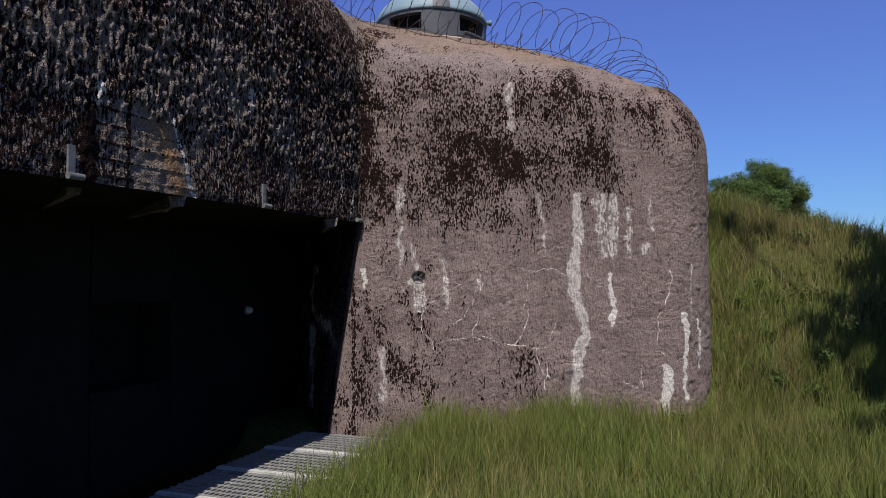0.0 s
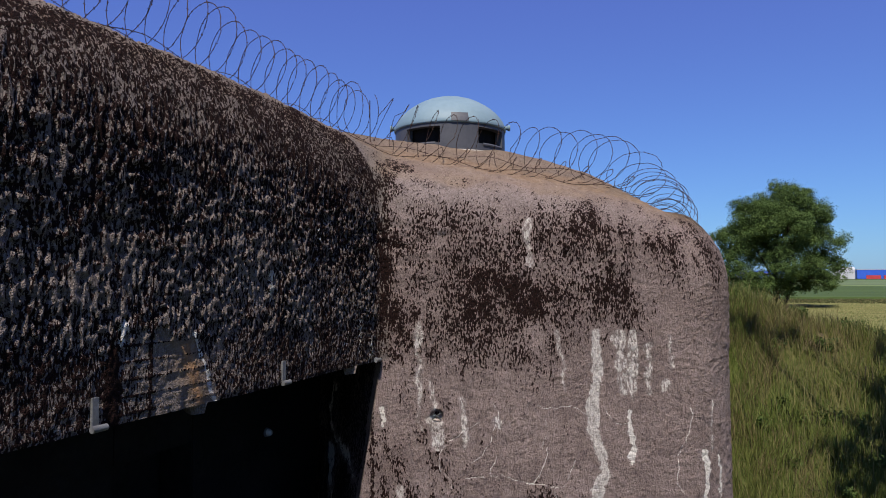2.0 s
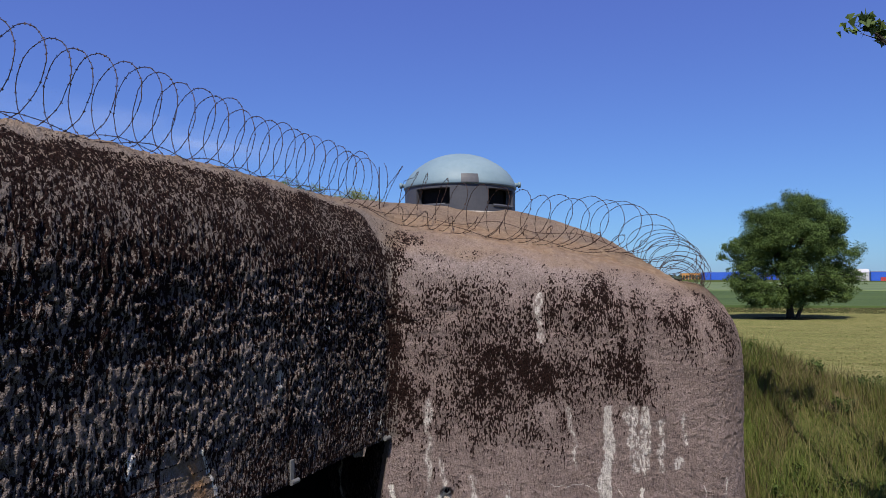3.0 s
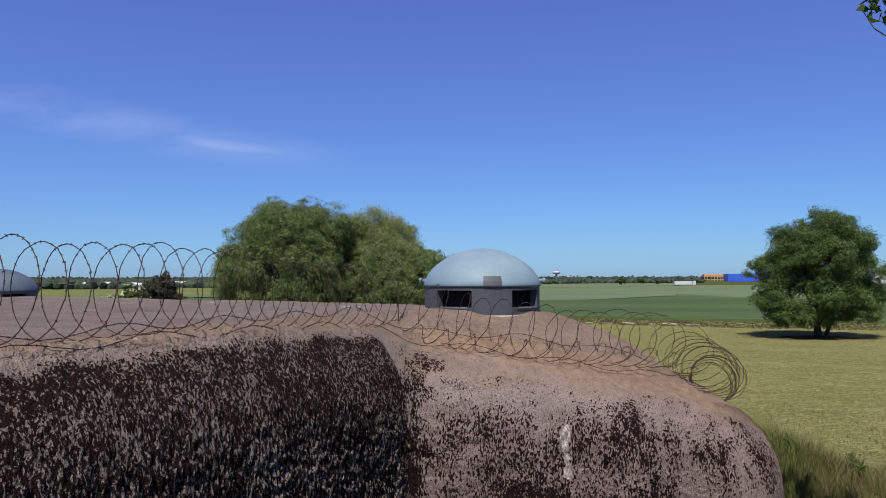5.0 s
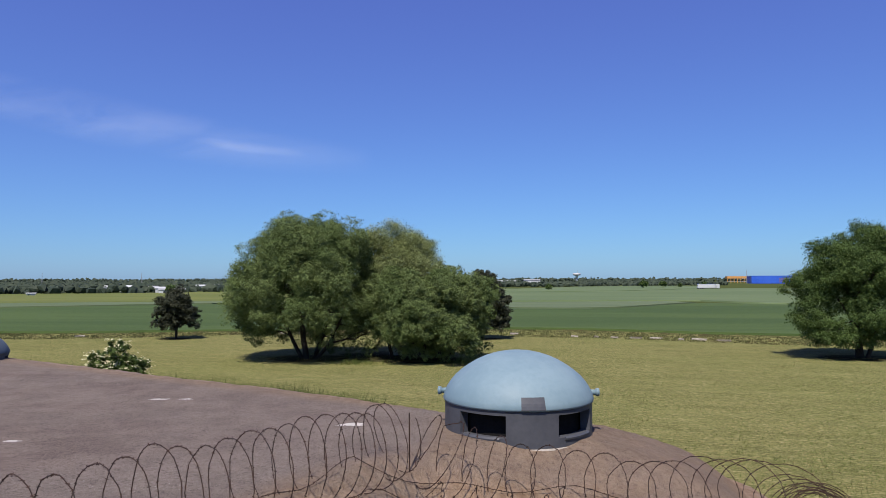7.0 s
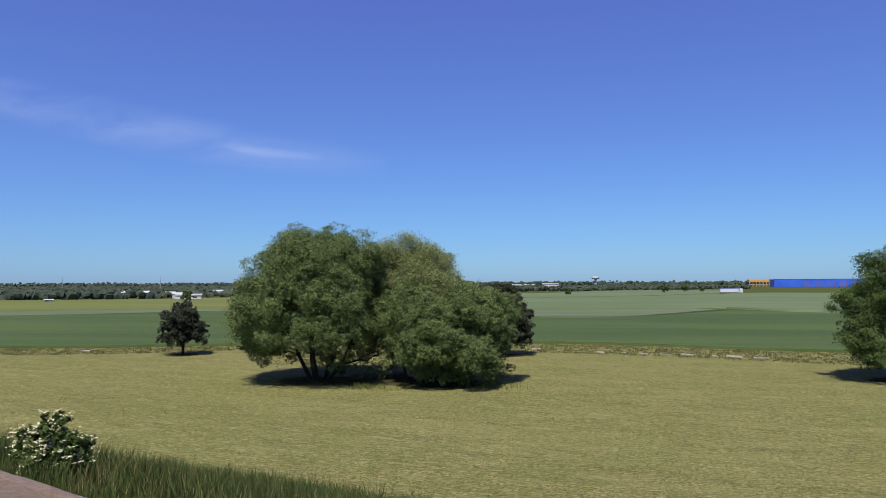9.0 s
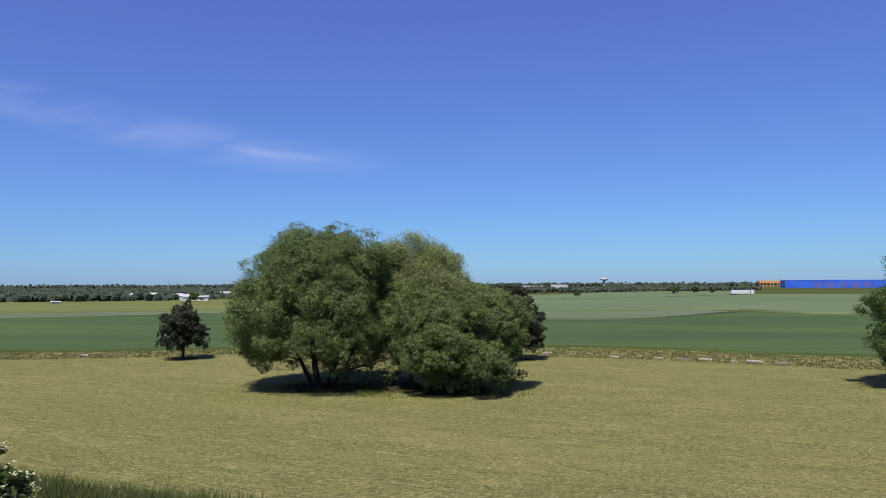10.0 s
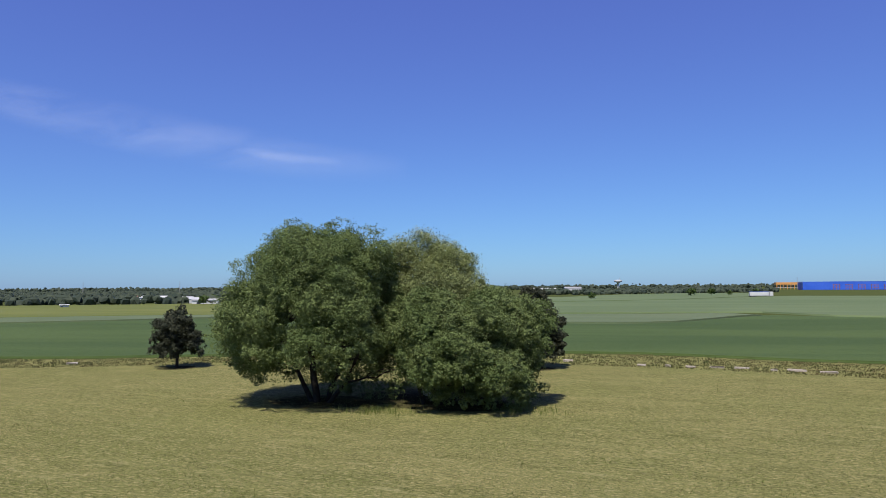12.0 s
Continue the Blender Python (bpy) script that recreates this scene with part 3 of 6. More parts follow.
    rust = np.maximum(rust, 0.6 * upper * smooth(gap, 0.15, 0.4) * smooth(rough, -0.15, 0.1))
    pale = np.maximum(pale, np.where(face, 0.15 * upper, 0.30 * smooth(z, 4.8, 5.6) * (1 - flat)))
    coarse = (up > 0.12) & (z > 4.9)
    lime = np.where(coarse & (flat <= 0.5), np.maximum(lime, np.clip(0.12 + 0.9 * spot + 0.3 * grain, 0, 0.5)), lime)
    d = np.where(coarse & (flat <= 0.5), np.maximum(d, 0.24 + 0.7 * spot), d)
    pale = np.maximum(pale, 0.2 * flat * rim * (1 - wing))
    pale = np.maximum(pale, flat * np.clip(0.20 + 0.6 * (fbm(p * (0.5, 1.4, 1), 3, 31) - 0.5), 0, 0.4) * (1 - 0.6 * wing))
    # lime that ran down the recess's jamb
    inner = (y > 10.35) & (z < 3.2) & (x < -1.2) & (up < 0.1)
    for a, b, c, e, width in ((12.2, 2.4, 12.1, 1.7, 0.1), (12.1, 1.75, 11.45, 1.5, 0.08), (12.05, 1.3, 11.8, 0.7, 0.34), (11.45, 1.6, 10.6, 1.25, 0.07), (11.8, 0.8, 11.55, 0.2, 0.12)):
        s = to_segment(y + 0.5 * warp[:, 0] + 0.2 * warp2[:, 0], z, a, b, c, e)
        lime = np.where(inner, np.maximum(lime, (0.72 + 1.2 * rough) * smooth(-s, -0.6 * width - 0.08, -0.2 * width)), lime)
    # jamb darkened between the lime runs
    d = np.where(inner, 0.62 + 0.5 * rough - 0.5 * lime, d)
    lime = np.where(flat > 0.5, 0.9 * smooth(fbm(p * (0.8, 2.2, 1), 3, 33), 0.735, 0.76) * (1 - wing) * smooth(gap, 1.6, 2.2) + (0.16 + 0.9 * spot + 0.4 * grain) * np.maximum(rim, 0.8 * wing) * 0.9 * np.maximum(wing, smooth(-fc, 0.6, 1.4)), lime)
    return {"dark": np.clip(d, 0, 1), "white": np.clip(lime, 0, 1), "rust": np.clip(rust, 0, 1), "pale": np.clip(pale, 0, 1)}


def crust(p):
    """Height of the lumpy crust that covers the facade: upright nodules above, fine rough-cast over the opening."""
    fc = (p[:, :2] - CORNER) @ ALONG
    side = (p[:, :2] - CORNER) @ OUT
    z = p[:, 2]
    sway = 0.05 * (lump(p * 6, 91) - 0.5)
    n = lump(np.stack([(fc + sway) * 38, side * 38, z * 17], 1), 92)
    big = fbm(p * (2.2, 2.2, 1.5), 3, 94)
    band = smooth(z + 0.5 * (big - 0.5), 3.5, 3.8)
    fine = lump(p * 33, 95) * (1 - 0.85 * smooth(fc, -4.85, -4.75) * smooth(-fc, 3.5, 3.65) * smooth(-z, -3.8, -3.6))
    band = band * (1 - 0.9 * smooth(fc, -4.85, -4.75) * smooth(-fc, 3.5, 3.65) * smooth(-z, -3.85, -3.6))
    return band * (0.35 + 1.2 * big) * smooth(n, 0.34, 0.72) + (1 - band) * 0.35 * fine


def relief(p, layers):
    """How far the rough concrete stands proud of its plane."""
    out = 0.05 * (fbm(p * 1.1, 3, 41) - 0.5) + 0.03 * (fbm(p * 11, 2, 43) - 0.5) + 0.02 * layers["dark"]
    out = out + 0.06 * (fbm(p * (2.5, 2.5, 8), 3, 45) - 0.5) * smooth(p[:, 2], 3.9, 4.8)
    hole = np.hypot(p[:, 0] + 0.36, p[:, 2] - 2.25) + 0.03 * fbm(p * 14, 2, 44) + (p[:, 1] > 10.6)
    face = smooth(-((p[:, :2] - CORNER) @ ALONG), -0.05, 0.25) * (p[:, 1] < 10.4) * (p[:, 2] > LINTEL + 0.02)
    out = out + 0.034 * face * crust(p) + 0.016 * (1 - face) * (lump(p * 31, 96) + 0.3 * lump(p * 17, 97) - 0.65)
    return out - 0.10 * smooth(-hole, -0.13, -0.07)


def sweep(pts, normals, rows_wall, rows_top, bottom, name, closed=False):
    """The wall and its rounded shoulder over a run of outline points."""
    zs = shoulder(pts[:, 0])[0]
    rim = shoulder(pts[:, 0] - 0.9 * normals[:, 0])[1]
    t = np.linspace(0, 1, rows_wall)[:, None]
    wall_z = bottom + t * (zs - bottom)
    a = np.linspace(0, np.pi / 2, rows_top)[1:, None]
    inset = np.concatenate([np.zeros((rows_wall, 1)), 0.9 * (1 - np.cos(a)), [[1.0], [1.12]]], 0)
    tail = []
    for depth, drop in ((1.0, 0.03), (1.12, 0.12)):
        q = pts - normals * depth
        tail.append(roof_height(q[:, 0], q[:, 1], np.maximum(rim_gap(q), 0.8)) - drop)
    z = np.concatenate([wall_z, zs + (rim - zs) * np.sin(a), tail], 0)
    up = np.concatenate([np.zeros((rows_wall, 1)), np.sin(a), [[1.0], [1.0]]], 0)
    xy = pts[None] - normals[None] * inset[..., None]
    p = np.concatenate([xy, z[..., None]], -1).reshape(-1, 3)
    nn = np.concatenate([np.broadcast_to(normals[None] * (1 - up[..., None]), xy.shape), np.broadcast_to(up[..., None], (*z.shape, 1))], -1).reshape(-1, 3)
    gap = np.broadcast_to(inset, z.shape).ravel()
    layers = stains(p, np.broadcast_to(up, z.shape).ravel(), gap)
    p = p + nn * relief(p, layers)[:, None]
    return raw(name, p, grid_faces(*z.shape), layers, True)


def outline_normals(pts):
    d = np.roll(pts, -1, 0) - np.roll(pts, 1, 0)
    d /= np.linalg.norm(d, axis=1)[:, None]
    return np.stack([d[:, 1], -d[:, 0]], 1)


bunker = thing("bunker", "weathered dark concrete bunker with rounded edges, lichen and lime stains", "bunker")
near_wall = lambda p: p[1] > 2.2 and p[1] < 12.6 and p[0] > -4.5
whole = resample(PLAN, 0.015, 0.3, near_wall)
# the loop starts behind the camera on the facade
whole_n = outline_normals(whole)
fc_all = (whole - CORNER) @ ALONG
on_face = (np.abs((whole - CORNER) @ OUT) < 0.05) & (fc_all < -0.05)
recess = on_face & (fc_all > -8.2)
first, last = np.where(recess)[0][[0, -1]]
last = last + int(np.argmax(whole[last:, 0] > -1.07))
end_wing = np.where((whole[:, 0] > 4.2) & (whole[:, 1] > 12.4))[0][0]
part("facade_wall", sweep(whole[first:last + 1], whole_n[first:last + 1], 156, 54, LINTEL, "facade_wall"), CONCRETE_FACE, bunker, "sooty facade over the deep dark recess")
part("wing_wall", sweep(whole[last:end_wing + 1], whole_n[last:end_wing + 1], 350, 56, -0.7, "wing_wall"), CONCRETE, bunker, "rough-cast wing wall with lime runs and cracks")
rest = np.concatenate([np.arange(end_wing, len(whole)), np.arange(0, first + 1)])
part("rear_wall", sweep(whole[rest], whole_n[rest], 20, 14, -0.7, "rear_wall"), CONCRETE, bunker)


def roof_sheet():
    xs, ys = np.arange(-33.5, 5.2, 0.125), np.arange(-13.0, 25.0, 0.125)
    gx, gy = np.meshgrid(xs, ys)
    xy = np.stack([gx.ravel(), gy.ravel()], 1)
    gap = rim_gap(xy)
    z = roof_height(xy[:, 0], xy[:, 1], gap)
    p = np.column_stack([xy, z])
    p[:, 2] += 0.05 * (fbm(p * (0.5, 0.5, 0), 3, 51) - 0.5) + 0.02 * (fbm(p * (5, 5, 0), 2, 52) - 0.5) - 0.10 * smooth(-gap, -1.0, -0.82)
    layers = stains(p, np.ones(len(p)), gap)
    f = grid_faces(len(ys), len(xs))
    f = f[(gap[f] > 0.72).all(1)]
    used = np.unique(f)
    order = np.full(len(p), -1)
    order[used] = np.arange(len(used))
    return raw("roof_slab", p[used], order[f], {k: v[used] for k, v in layers.items()}, True)


part("roof_slab", roof_sheet(), CONCRETE_ROOF, bunker, "grey concrete roof, rust-brown towards its rim")


def patch(corners, nu, nv, name, jag=0.03, seed=1, layers=True, wall=False):
    """A bilinear sheet between four corners, slightly uneven."""
    a, b, c, d = (np.array(q, float) for q in corners)
    u, v = np.meshgrid(np.linspace(0, 1, nu), np.linspace(0, 1, nv))
    u, v = u.ravel()[:, None], v.ravel()[:, None]
    p = (a * (1 - u) + b * u) * (1 - v) + (d * (1 - u) + c * u) * v
    nrm = np.cross(b - a, d - a)
    marks = stains(p, np.zeros(len(p)), np.zeros(len(p))) if layers else None
    bumps = relief(p, marks) if wall else jag * (fbm(p * 2.2, 3, seed) - 0.5)
    p = p + nrm / np.linalg.norm(nrm) * bumps[:, None]
    return raw(name, p, grid_faces(nv, nu), marks, True)


def at_face(fc, out, z):
    q = CORNER + ALONG * fc + OUT * out
    return (q[0], q[1], z)


# below the lintel the wing wall runs on behind the facade with a slanting edge
SEAM = tuple(whole[last])
TOE, HEAD = (-1.72, 10.173, -0.4), (-1.17, 10.203, LINTEL + 0.03)
INNER = (SEAM[0] + 0.09, 10.2 + 0.0547 * (SEAM[0] + 1.32))
part("wing_return", patch([TOE, (*INNER, -0.4), (*INNER, LINTEL + 0.03), HEAD], 34, 150, "wing_return", wall=True), CONCRETE, bunker)
part("recess_jamb", patch([(-2.75, 13.0, -0.4), TOE, HEAD, (-2.6, 13.0, LINTEL + 0.03)], 60, 70, "recess_jamb", 0.03, 3), CONCRETE, bunker, "slanted jamb with pale lime run")
BACK = -2.35


def ceiling_rib(start, end, wide, deep):
    """A rough concrete rib under the recess's ceiling, tapering inwards."""
    a, b = Vector(at_face(*start, LINTEL + 0.02)), Vector(at_face(*end, LINTEL + 0.02))
    run = (b - a).normalized()
    side = run.cross(Vector((0, 0, 1))) * wide
    rng = np.random.default_rng(int(100 * wide))
    bm = bmesh.new()
    rings = []
    for i in range(13):
        t = i / 12
        c, k, wob = a.lerp(b, t), 1 - 0.45 * t, rng.normal(0, 0.012, 4)
        drop = Vector((0, 0, -deep * k))
        rings.append([bm.verts.new(c + side * (x * k + wob[j]) + drop * z) for j, (x, z) in enumerate(((-1, 0), (-0.7, 1 + wob[0] * 6), (0.7, 0.9 + wob[1] * 6), (1, 0)))])
    for p, q in zip(rings[:-1], rings[1:]):
        for j in range(4):
            bm.faces.new([p[j], p[(j + 1) % 4], q[(j + 1) % 4], q[j]])
    bm.faces.new(rings[0])
    bm.faces.new(rings[-1][::-1])
    bmesh.ops.recalc_face_normals(bm, faces=bm.faces)
    return part("ceiling_rib", bm, CONCRETE_FACE, bunker)


ceiling_rib((-3.75, -0.04), (-2.3, -2.1), 0.09, 0.13)
ceiling_rib((-4.7, -0.3), (-3.5, -2.1), 0.07, 0.1)
ceiling_rib((-0.75, -0.04), (1.2, -1.3), 0.1, 0.14)
# ceiling, end and back wall share the shade-black colour
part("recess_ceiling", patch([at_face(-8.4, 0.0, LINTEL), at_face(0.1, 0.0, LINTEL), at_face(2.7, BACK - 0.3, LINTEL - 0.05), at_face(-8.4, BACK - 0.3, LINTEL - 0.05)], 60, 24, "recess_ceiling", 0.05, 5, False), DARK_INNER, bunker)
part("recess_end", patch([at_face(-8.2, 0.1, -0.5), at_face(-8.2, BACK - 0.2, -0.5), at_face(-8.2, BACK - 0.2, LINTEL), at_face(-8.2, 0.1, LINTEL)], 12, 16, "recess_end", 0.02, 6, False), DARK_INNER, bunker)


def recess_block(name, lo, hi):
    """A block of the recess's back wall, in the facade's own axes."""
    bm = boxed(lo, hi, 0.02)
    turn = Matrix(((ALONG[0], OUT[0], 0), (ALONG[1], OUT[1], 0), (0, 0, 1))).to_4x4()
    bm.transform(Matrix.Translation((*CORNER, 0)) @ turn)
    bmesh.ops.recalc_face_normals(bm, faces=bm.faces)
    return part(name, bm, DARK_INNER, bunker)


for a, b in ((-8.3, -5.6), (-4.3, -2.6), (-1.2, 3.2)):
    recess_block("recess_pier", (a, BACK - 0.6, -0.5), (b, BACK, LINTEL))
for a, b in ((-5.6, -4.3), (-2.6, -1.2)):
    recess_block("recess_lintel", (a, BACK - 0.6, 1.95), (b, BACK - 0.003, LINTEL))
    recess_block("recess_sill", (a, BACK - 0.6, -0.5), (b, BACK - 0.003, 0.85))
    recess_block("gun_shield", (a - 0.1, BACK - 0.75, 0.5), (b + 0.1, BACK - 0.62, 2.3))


# ---- the ground ----
def ground_height(x, y, gap=None):
    if gap is None:
        gap = rim_gap(np.stack([x, y], 1)) if len(x) else np.zeros(0)
    foot = np.interp(x, [-40, -22, -13.6, -6.7, 0, 6, 12, 18, 30], [41, 38.3, 37.3, 35.6, 32, 26, 22, 19, 14])
    df, db = np.maximum(foot - y, 0) * 0.9, np.maximum(-gap, 0)
    top = np.where(x > 2, 4.0, 5.5)
    bank = 1.0 + 0.3 * smooth(-(y - foot), -25, 0) + (top - 1.3) * smooth(df / (df + db + 1e-6), 0.02, 1.0) ** np.where(x > 2, 2.2, 0.8)
    slope_foot = np.interp(x, [3, 4.3, 9, 14, 20], [10.75, 10.45, 9.4, 8.3, 7.5])
    front = 0.12 + 0.78 * np.maximum(y - slope_foot, 0)
    near = np.minimum(front, bank)
    blend = -0.25 * np.log(np.exp(-front / 0.25) + np.exp(-np.minimum(bank, 20) / 0.25))
    z = np.where(front < bank + 2, blend, near)
    z = np.where((x < 3.6) & (y < 12), np.where(gap > -0.05, 0.0, np.minimum(z, 0.12 + 0.0 * x)), z)
    z = np.where(gap > 0.7, -0.4, z)
    fc = (x - CORNER[0]) * ALONG[0] + (y - CORNER[1]) * ALONG[1]
    on = (x - CORNER[0]) * OUT[0] + (y - CORNER[1]) * OUT[1]
    z = np.where((on < 0.02) & (on > -2.7) & (fc > -9) & (fc < 3.4) & (y < 14.5) & (x < -1.15), -0.1, z)
    ditch = smooth(-on, -1.0, -0.75) * smooth(-fc, -0.4, -0.1) * (y < 12)
    z = z - 1.5 * ditch
    p = np.stack([x, y, 0 * x], 1)
    amp = 1 - smooth(np.hypot(x, y), 45, 120)
    return z + 0.16 * (fbm(p * 0.55, 3, 61) - 0.5) * amp + 0.05 * (fbm(p * 2.3, 2, 62) - 0.5) * amp


def rough_zone(x, y):
    """Where the grass stands long and unmown: in front of the bunker and on its banks."""
    foot = np.interp(x, [-40, -22, -13.6, -6.7, 0, 6, 12, 18, 30], [41, 38.3, 37.3, 35.6, 32, 26, 22, 19, 14])
    return smooth(foot - y, -0.6, 0.8)


def axis(lo, hi, step, far, growth=1.16):
    mid = list(np.arange(lo, hi + 1e-6, step))
    out, s = [], step
    left, right = [], []
    p = lo
    while p > -far:
        s *= growth
        p -= s
        left.append(p)
    s, p = step, hi
    while p < far:
        s *= growth
        p += s
        right.append(p)
    return np.array(left[::-1] + mid + right)


def ground_sheet():
    xs, ys = axis(-34, 24, 0.3, 4800), axis(-10, 44, 0.3, 4800)
    gx, gy = np.meshgrid(xs, ys)
    x, y = gx.ravel(), gy.ravel()
    z = ground_height(x, y)
    return raw("ground", np.column_stack([x, y, z]), grid_faces(len(ys), len(xs)), {"rough": rough_zone(x, y)}, True)


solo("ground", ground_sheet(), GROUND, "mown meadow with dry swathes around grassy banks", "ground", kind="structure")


# ---- crops beyond the meadow ----
def field(name, front, back, height, material, label):
    """A standing crop: a slab between two edges, with sloping sides."""
    n = 60
    def along(line):
        line = np.array(line, float)
        s = np.concatenate([[0], np.cumsum(np.linalg.norm(np.diff(line, axis=0), axis=1))])
        t = np.linspace(0, s[-1], n)
        return np.stack([np.interp(t, s, line[:, 0]), np.interp(t, s, line[:, 1])], 1)
    a, b = along(front), along(back)
    k = np.linspace(0, 1, 24)[:, None, None]
    xy = a[None] * (1 - k) + b[None] * k
    z = np.full(xy.shape[:2], 1.0 + height)
    z[0], z[-1], z[:, 0], z[:, -1] = 0.9, 0.9, 0.9, 0.9
    p = np.concatenate([xy, z[..., None]], -1)
    p[1, :, :2] = p[0, :, :2] + (p[1, :, :2] - p[0, :, :2]) * 0.03
    p = p.reshape(-1, 3)
    return solo(name, raw(name, p, grid_faces(24, n)), material, label, "field", kind="structure")


field("field_maize", [(-230, 92), (-74, 98), (-61.5, 99), (-51.5, 102.3), (-44, 103.6), (-20, 109), (-0.8, 111.8), (12, 110.5), (20, 107), (26, 104), (38, 101.5), (150, 84)],
      [(-420, 90), (-141, 178), (-119, 192), (-95, 212), (-50, 200), (0, 183), (16, 180), (29, 189), (37, 200), (49, 217), (63, 233), (72, 221), (84, 214), (300, 160)], 0.35, CROP_GREEN, "dark green field of young maize")
field("field_wheat_near", [(-420, 92), (-141, 179.5), (-119, 193.5), (-95, 213.5), (-50, 201.5), (0, 184.5), (16, 181.5), (29, 190.5), (37, 201.5), (49, 218.5), (61, 233)], [(-520, 80), (-166, 206), (-137, 219), (-104, 230), (-50, 229.5), (0, 228.5), (40, 234), (61, 237)], 0.5, CROP_PALE, "grey-green strip of wheat")
field("field_barley", [(-520, 82), (-166, 208), (-137, 221), (-104, 232), (-40, 231.5)], [(-700, 230), (-284, 340), (-231, 357), (-204, 366), (-189, 402), (-60, 420)], 0.5, CROP_YELLOW, "yellow-green field of barley")
field("field_wheat_far", [(-39, 240), (0, 240), (40, 247), (63, 249), (74, 224.5), (84, 216.5), (320, 160)], [(-59, 420), (3, 390), (37, 412), (71, 437), (119, 502), (174, 563), (228, 548), (700, 420)], 0.5, CROP_GREY, "grey-green wheat field with tractor lines")
field("field_wheat_ridge", [(-57, 426), (3, 396), (37, 418), (71, 443), (119, 508), (150, 540)], [(-50, 560), (5, 531), (63, 670), (124, 735), (197, 752)], 0.5, CROP_GREY, "pale green field before the belt of trees")

# ---- steel cupolas ----
def cupola(name, at, turn, radius, label, paint):
    c = thing(name, label, "cupola", at)
    c.rotation_euler = (0, 0, radians(turn))
    k = radius / 1.04
    dome = [(1.035, 0.47), (1.05, 0.475), (1.056, 0.50), (1.04, 0.56), (1.0, 0.65), (0.95, 0.725), (0.885, 0.80), (0.80, 0.875), (0.70, 0.945), (0.59, 1.01), (0.47, 1.065), (0.34, 1.108), (0.20, 1.138), (0.09, 1.15), (0.0, 1.153)]
    dome_part = part("dome", raw("dome", *(lambda v, f: (v * k, f))(*lathe(dome, 96)), None, True), paint, c, "pale blue-grey domed steel top" if paint is DOME_BLUE else "dull dark blue domed steel top")
    # drum wall with five splayed openings
    bm = bmesh.new()
    n, openings = 120, []
    for i in range(5):
        mid = -90 + (-28.5, 50.5, 118, 180, 242)[i]
        openings.append((mid - 19.5, mid + 19.5))
    rows = (-0.16, 0.12, 0.41, 0.48)
    def wall(r, height, t):
        return bm.verts.new((r * k * math.cos(t), r * k * math.sin(t), height * k))
    for i in range(n):
        t0, t1 = 2 * math.pi * i / n, 2 * math.pi * (i + 1) / n
        deg = (math.degrees((t0 + t1) / 2) + 180) % 360 - 180
        holed = any(abs((deg - (a + b) / 2 + 180) % 360 - 180) < (b - a) / 2 for a, b in openings)
        for j in range(3):
            if holed and j == 1:
                for za, zb in ((rows[1], rows[1] + 0.001), (rows[2], rows[2] - 0.001)):
                    bm.faces.new([wall(1.03, za, t0), wall(1.03, za, t1), wall(0.90, zb, t1), wall(0.90, zb, t0)])
                continue
            bm.faces.new([wall(1.03, rows[j], t0), wall(1.03, rows[j], t1), wall(1.03, rows[j + 1], t1), wall(1.03, rows[j + 1], t0)])
            bm.faces.new([wall(0.90, rows[j], t1), wall(0.90, rows[j], t0), wall(0.90, rows[j + 1], t0), wall(0.90, rows[j + 1], t1)])
    for a, b in openings:
        for e in (a, b):
            steps = [t for t in range(n) if abs(((360 * t / n) - e + 180) % 360 - 180) <= 1.6]
            t = radians(360 / n * steps[0]) if steps else radians(e)
            bm.faces.new([wall(1.03, rows[1], t), wall(0.90, rows[1], t), wall(0.90, rows[2], t), wall(1.03, rows[2], t)])
    bmesh.ops.remove_doubles(bm, verts=bm.verts, dist=0.0005)
    bmesh.ops.recalc_face_normals(bm, faces=bm.faces)
    drum_part = part("drum", bm, DRUM_GREY, c, "slate-grey steel drum with look-out openings")
    # added black sheet: the drum's inner shade as colour
    part("liner", raw("liner", *(lambda v, f: (v * k, f))(*lathe([(0.87, -0.1), (0.87, 0.47), (0.0, 0.47)], 48))), BLACK_IN, c, "unlit inside")
    part("collar", raw("collar", *(lambda v, f: (v * k, f))(*lathe([(1.0, 0.0), (1.045, -0.004), (1.07, -0.16)], 72)), None, True), STONE_PALE, c, "pale mortar ring round the foot")
    for a in (0.0, 180.0):
        t = radians(a)
        knob = [(1.0, 0.0, 0.57, 0.04), (1.09, 0.0, 0.57, 0.036), (1.09, 0.0, 0.57, 0.055), (1.135, 0.0, 0.57, 0.056), (1.14, 0.0, 0.57, 0.03), (1.14, 0.0, 0.57, 0.001)]
        line = [(r * k * math.cos(t), r * k * math.sin(t), z * k, w * k) for r, _, z, w in knob]
        v, f = tubes([line], 14)
        part("lifting_lug", raw("lifting_lug", v, f, None, True), paint, dome_part)
    # grey cover plate on the dome's flank
    bm = bmesh.new()
    bmesh.ops.create_grid(bm, x_segments=6, y_segments=4, size=0.5)
    for v in bm.verts:
        t, h = radians(-79.5 + v.co.x * 17), 0.50 + (v.co.y + 0.5) * 0.15
        r = np.interp(h, [0.5, 0.56, 0.65, 0.725], [1.066, 1.05, 1.012, 0.962])
        v.co = Vector((r * math.cos(t), r * math.sin(t), h)) * k
    bmesh.ops.solidify(bm, geom=bm.faces[:], thickness=0.012)
    part("cover_plate", bm, DRUM_GREY, dome_part, "grey rectangular cover plate")
    for a, b in openings[:2]:
        bm = bmesh.new()
        mid, half = (a + b) / 2, 15
        rings = []
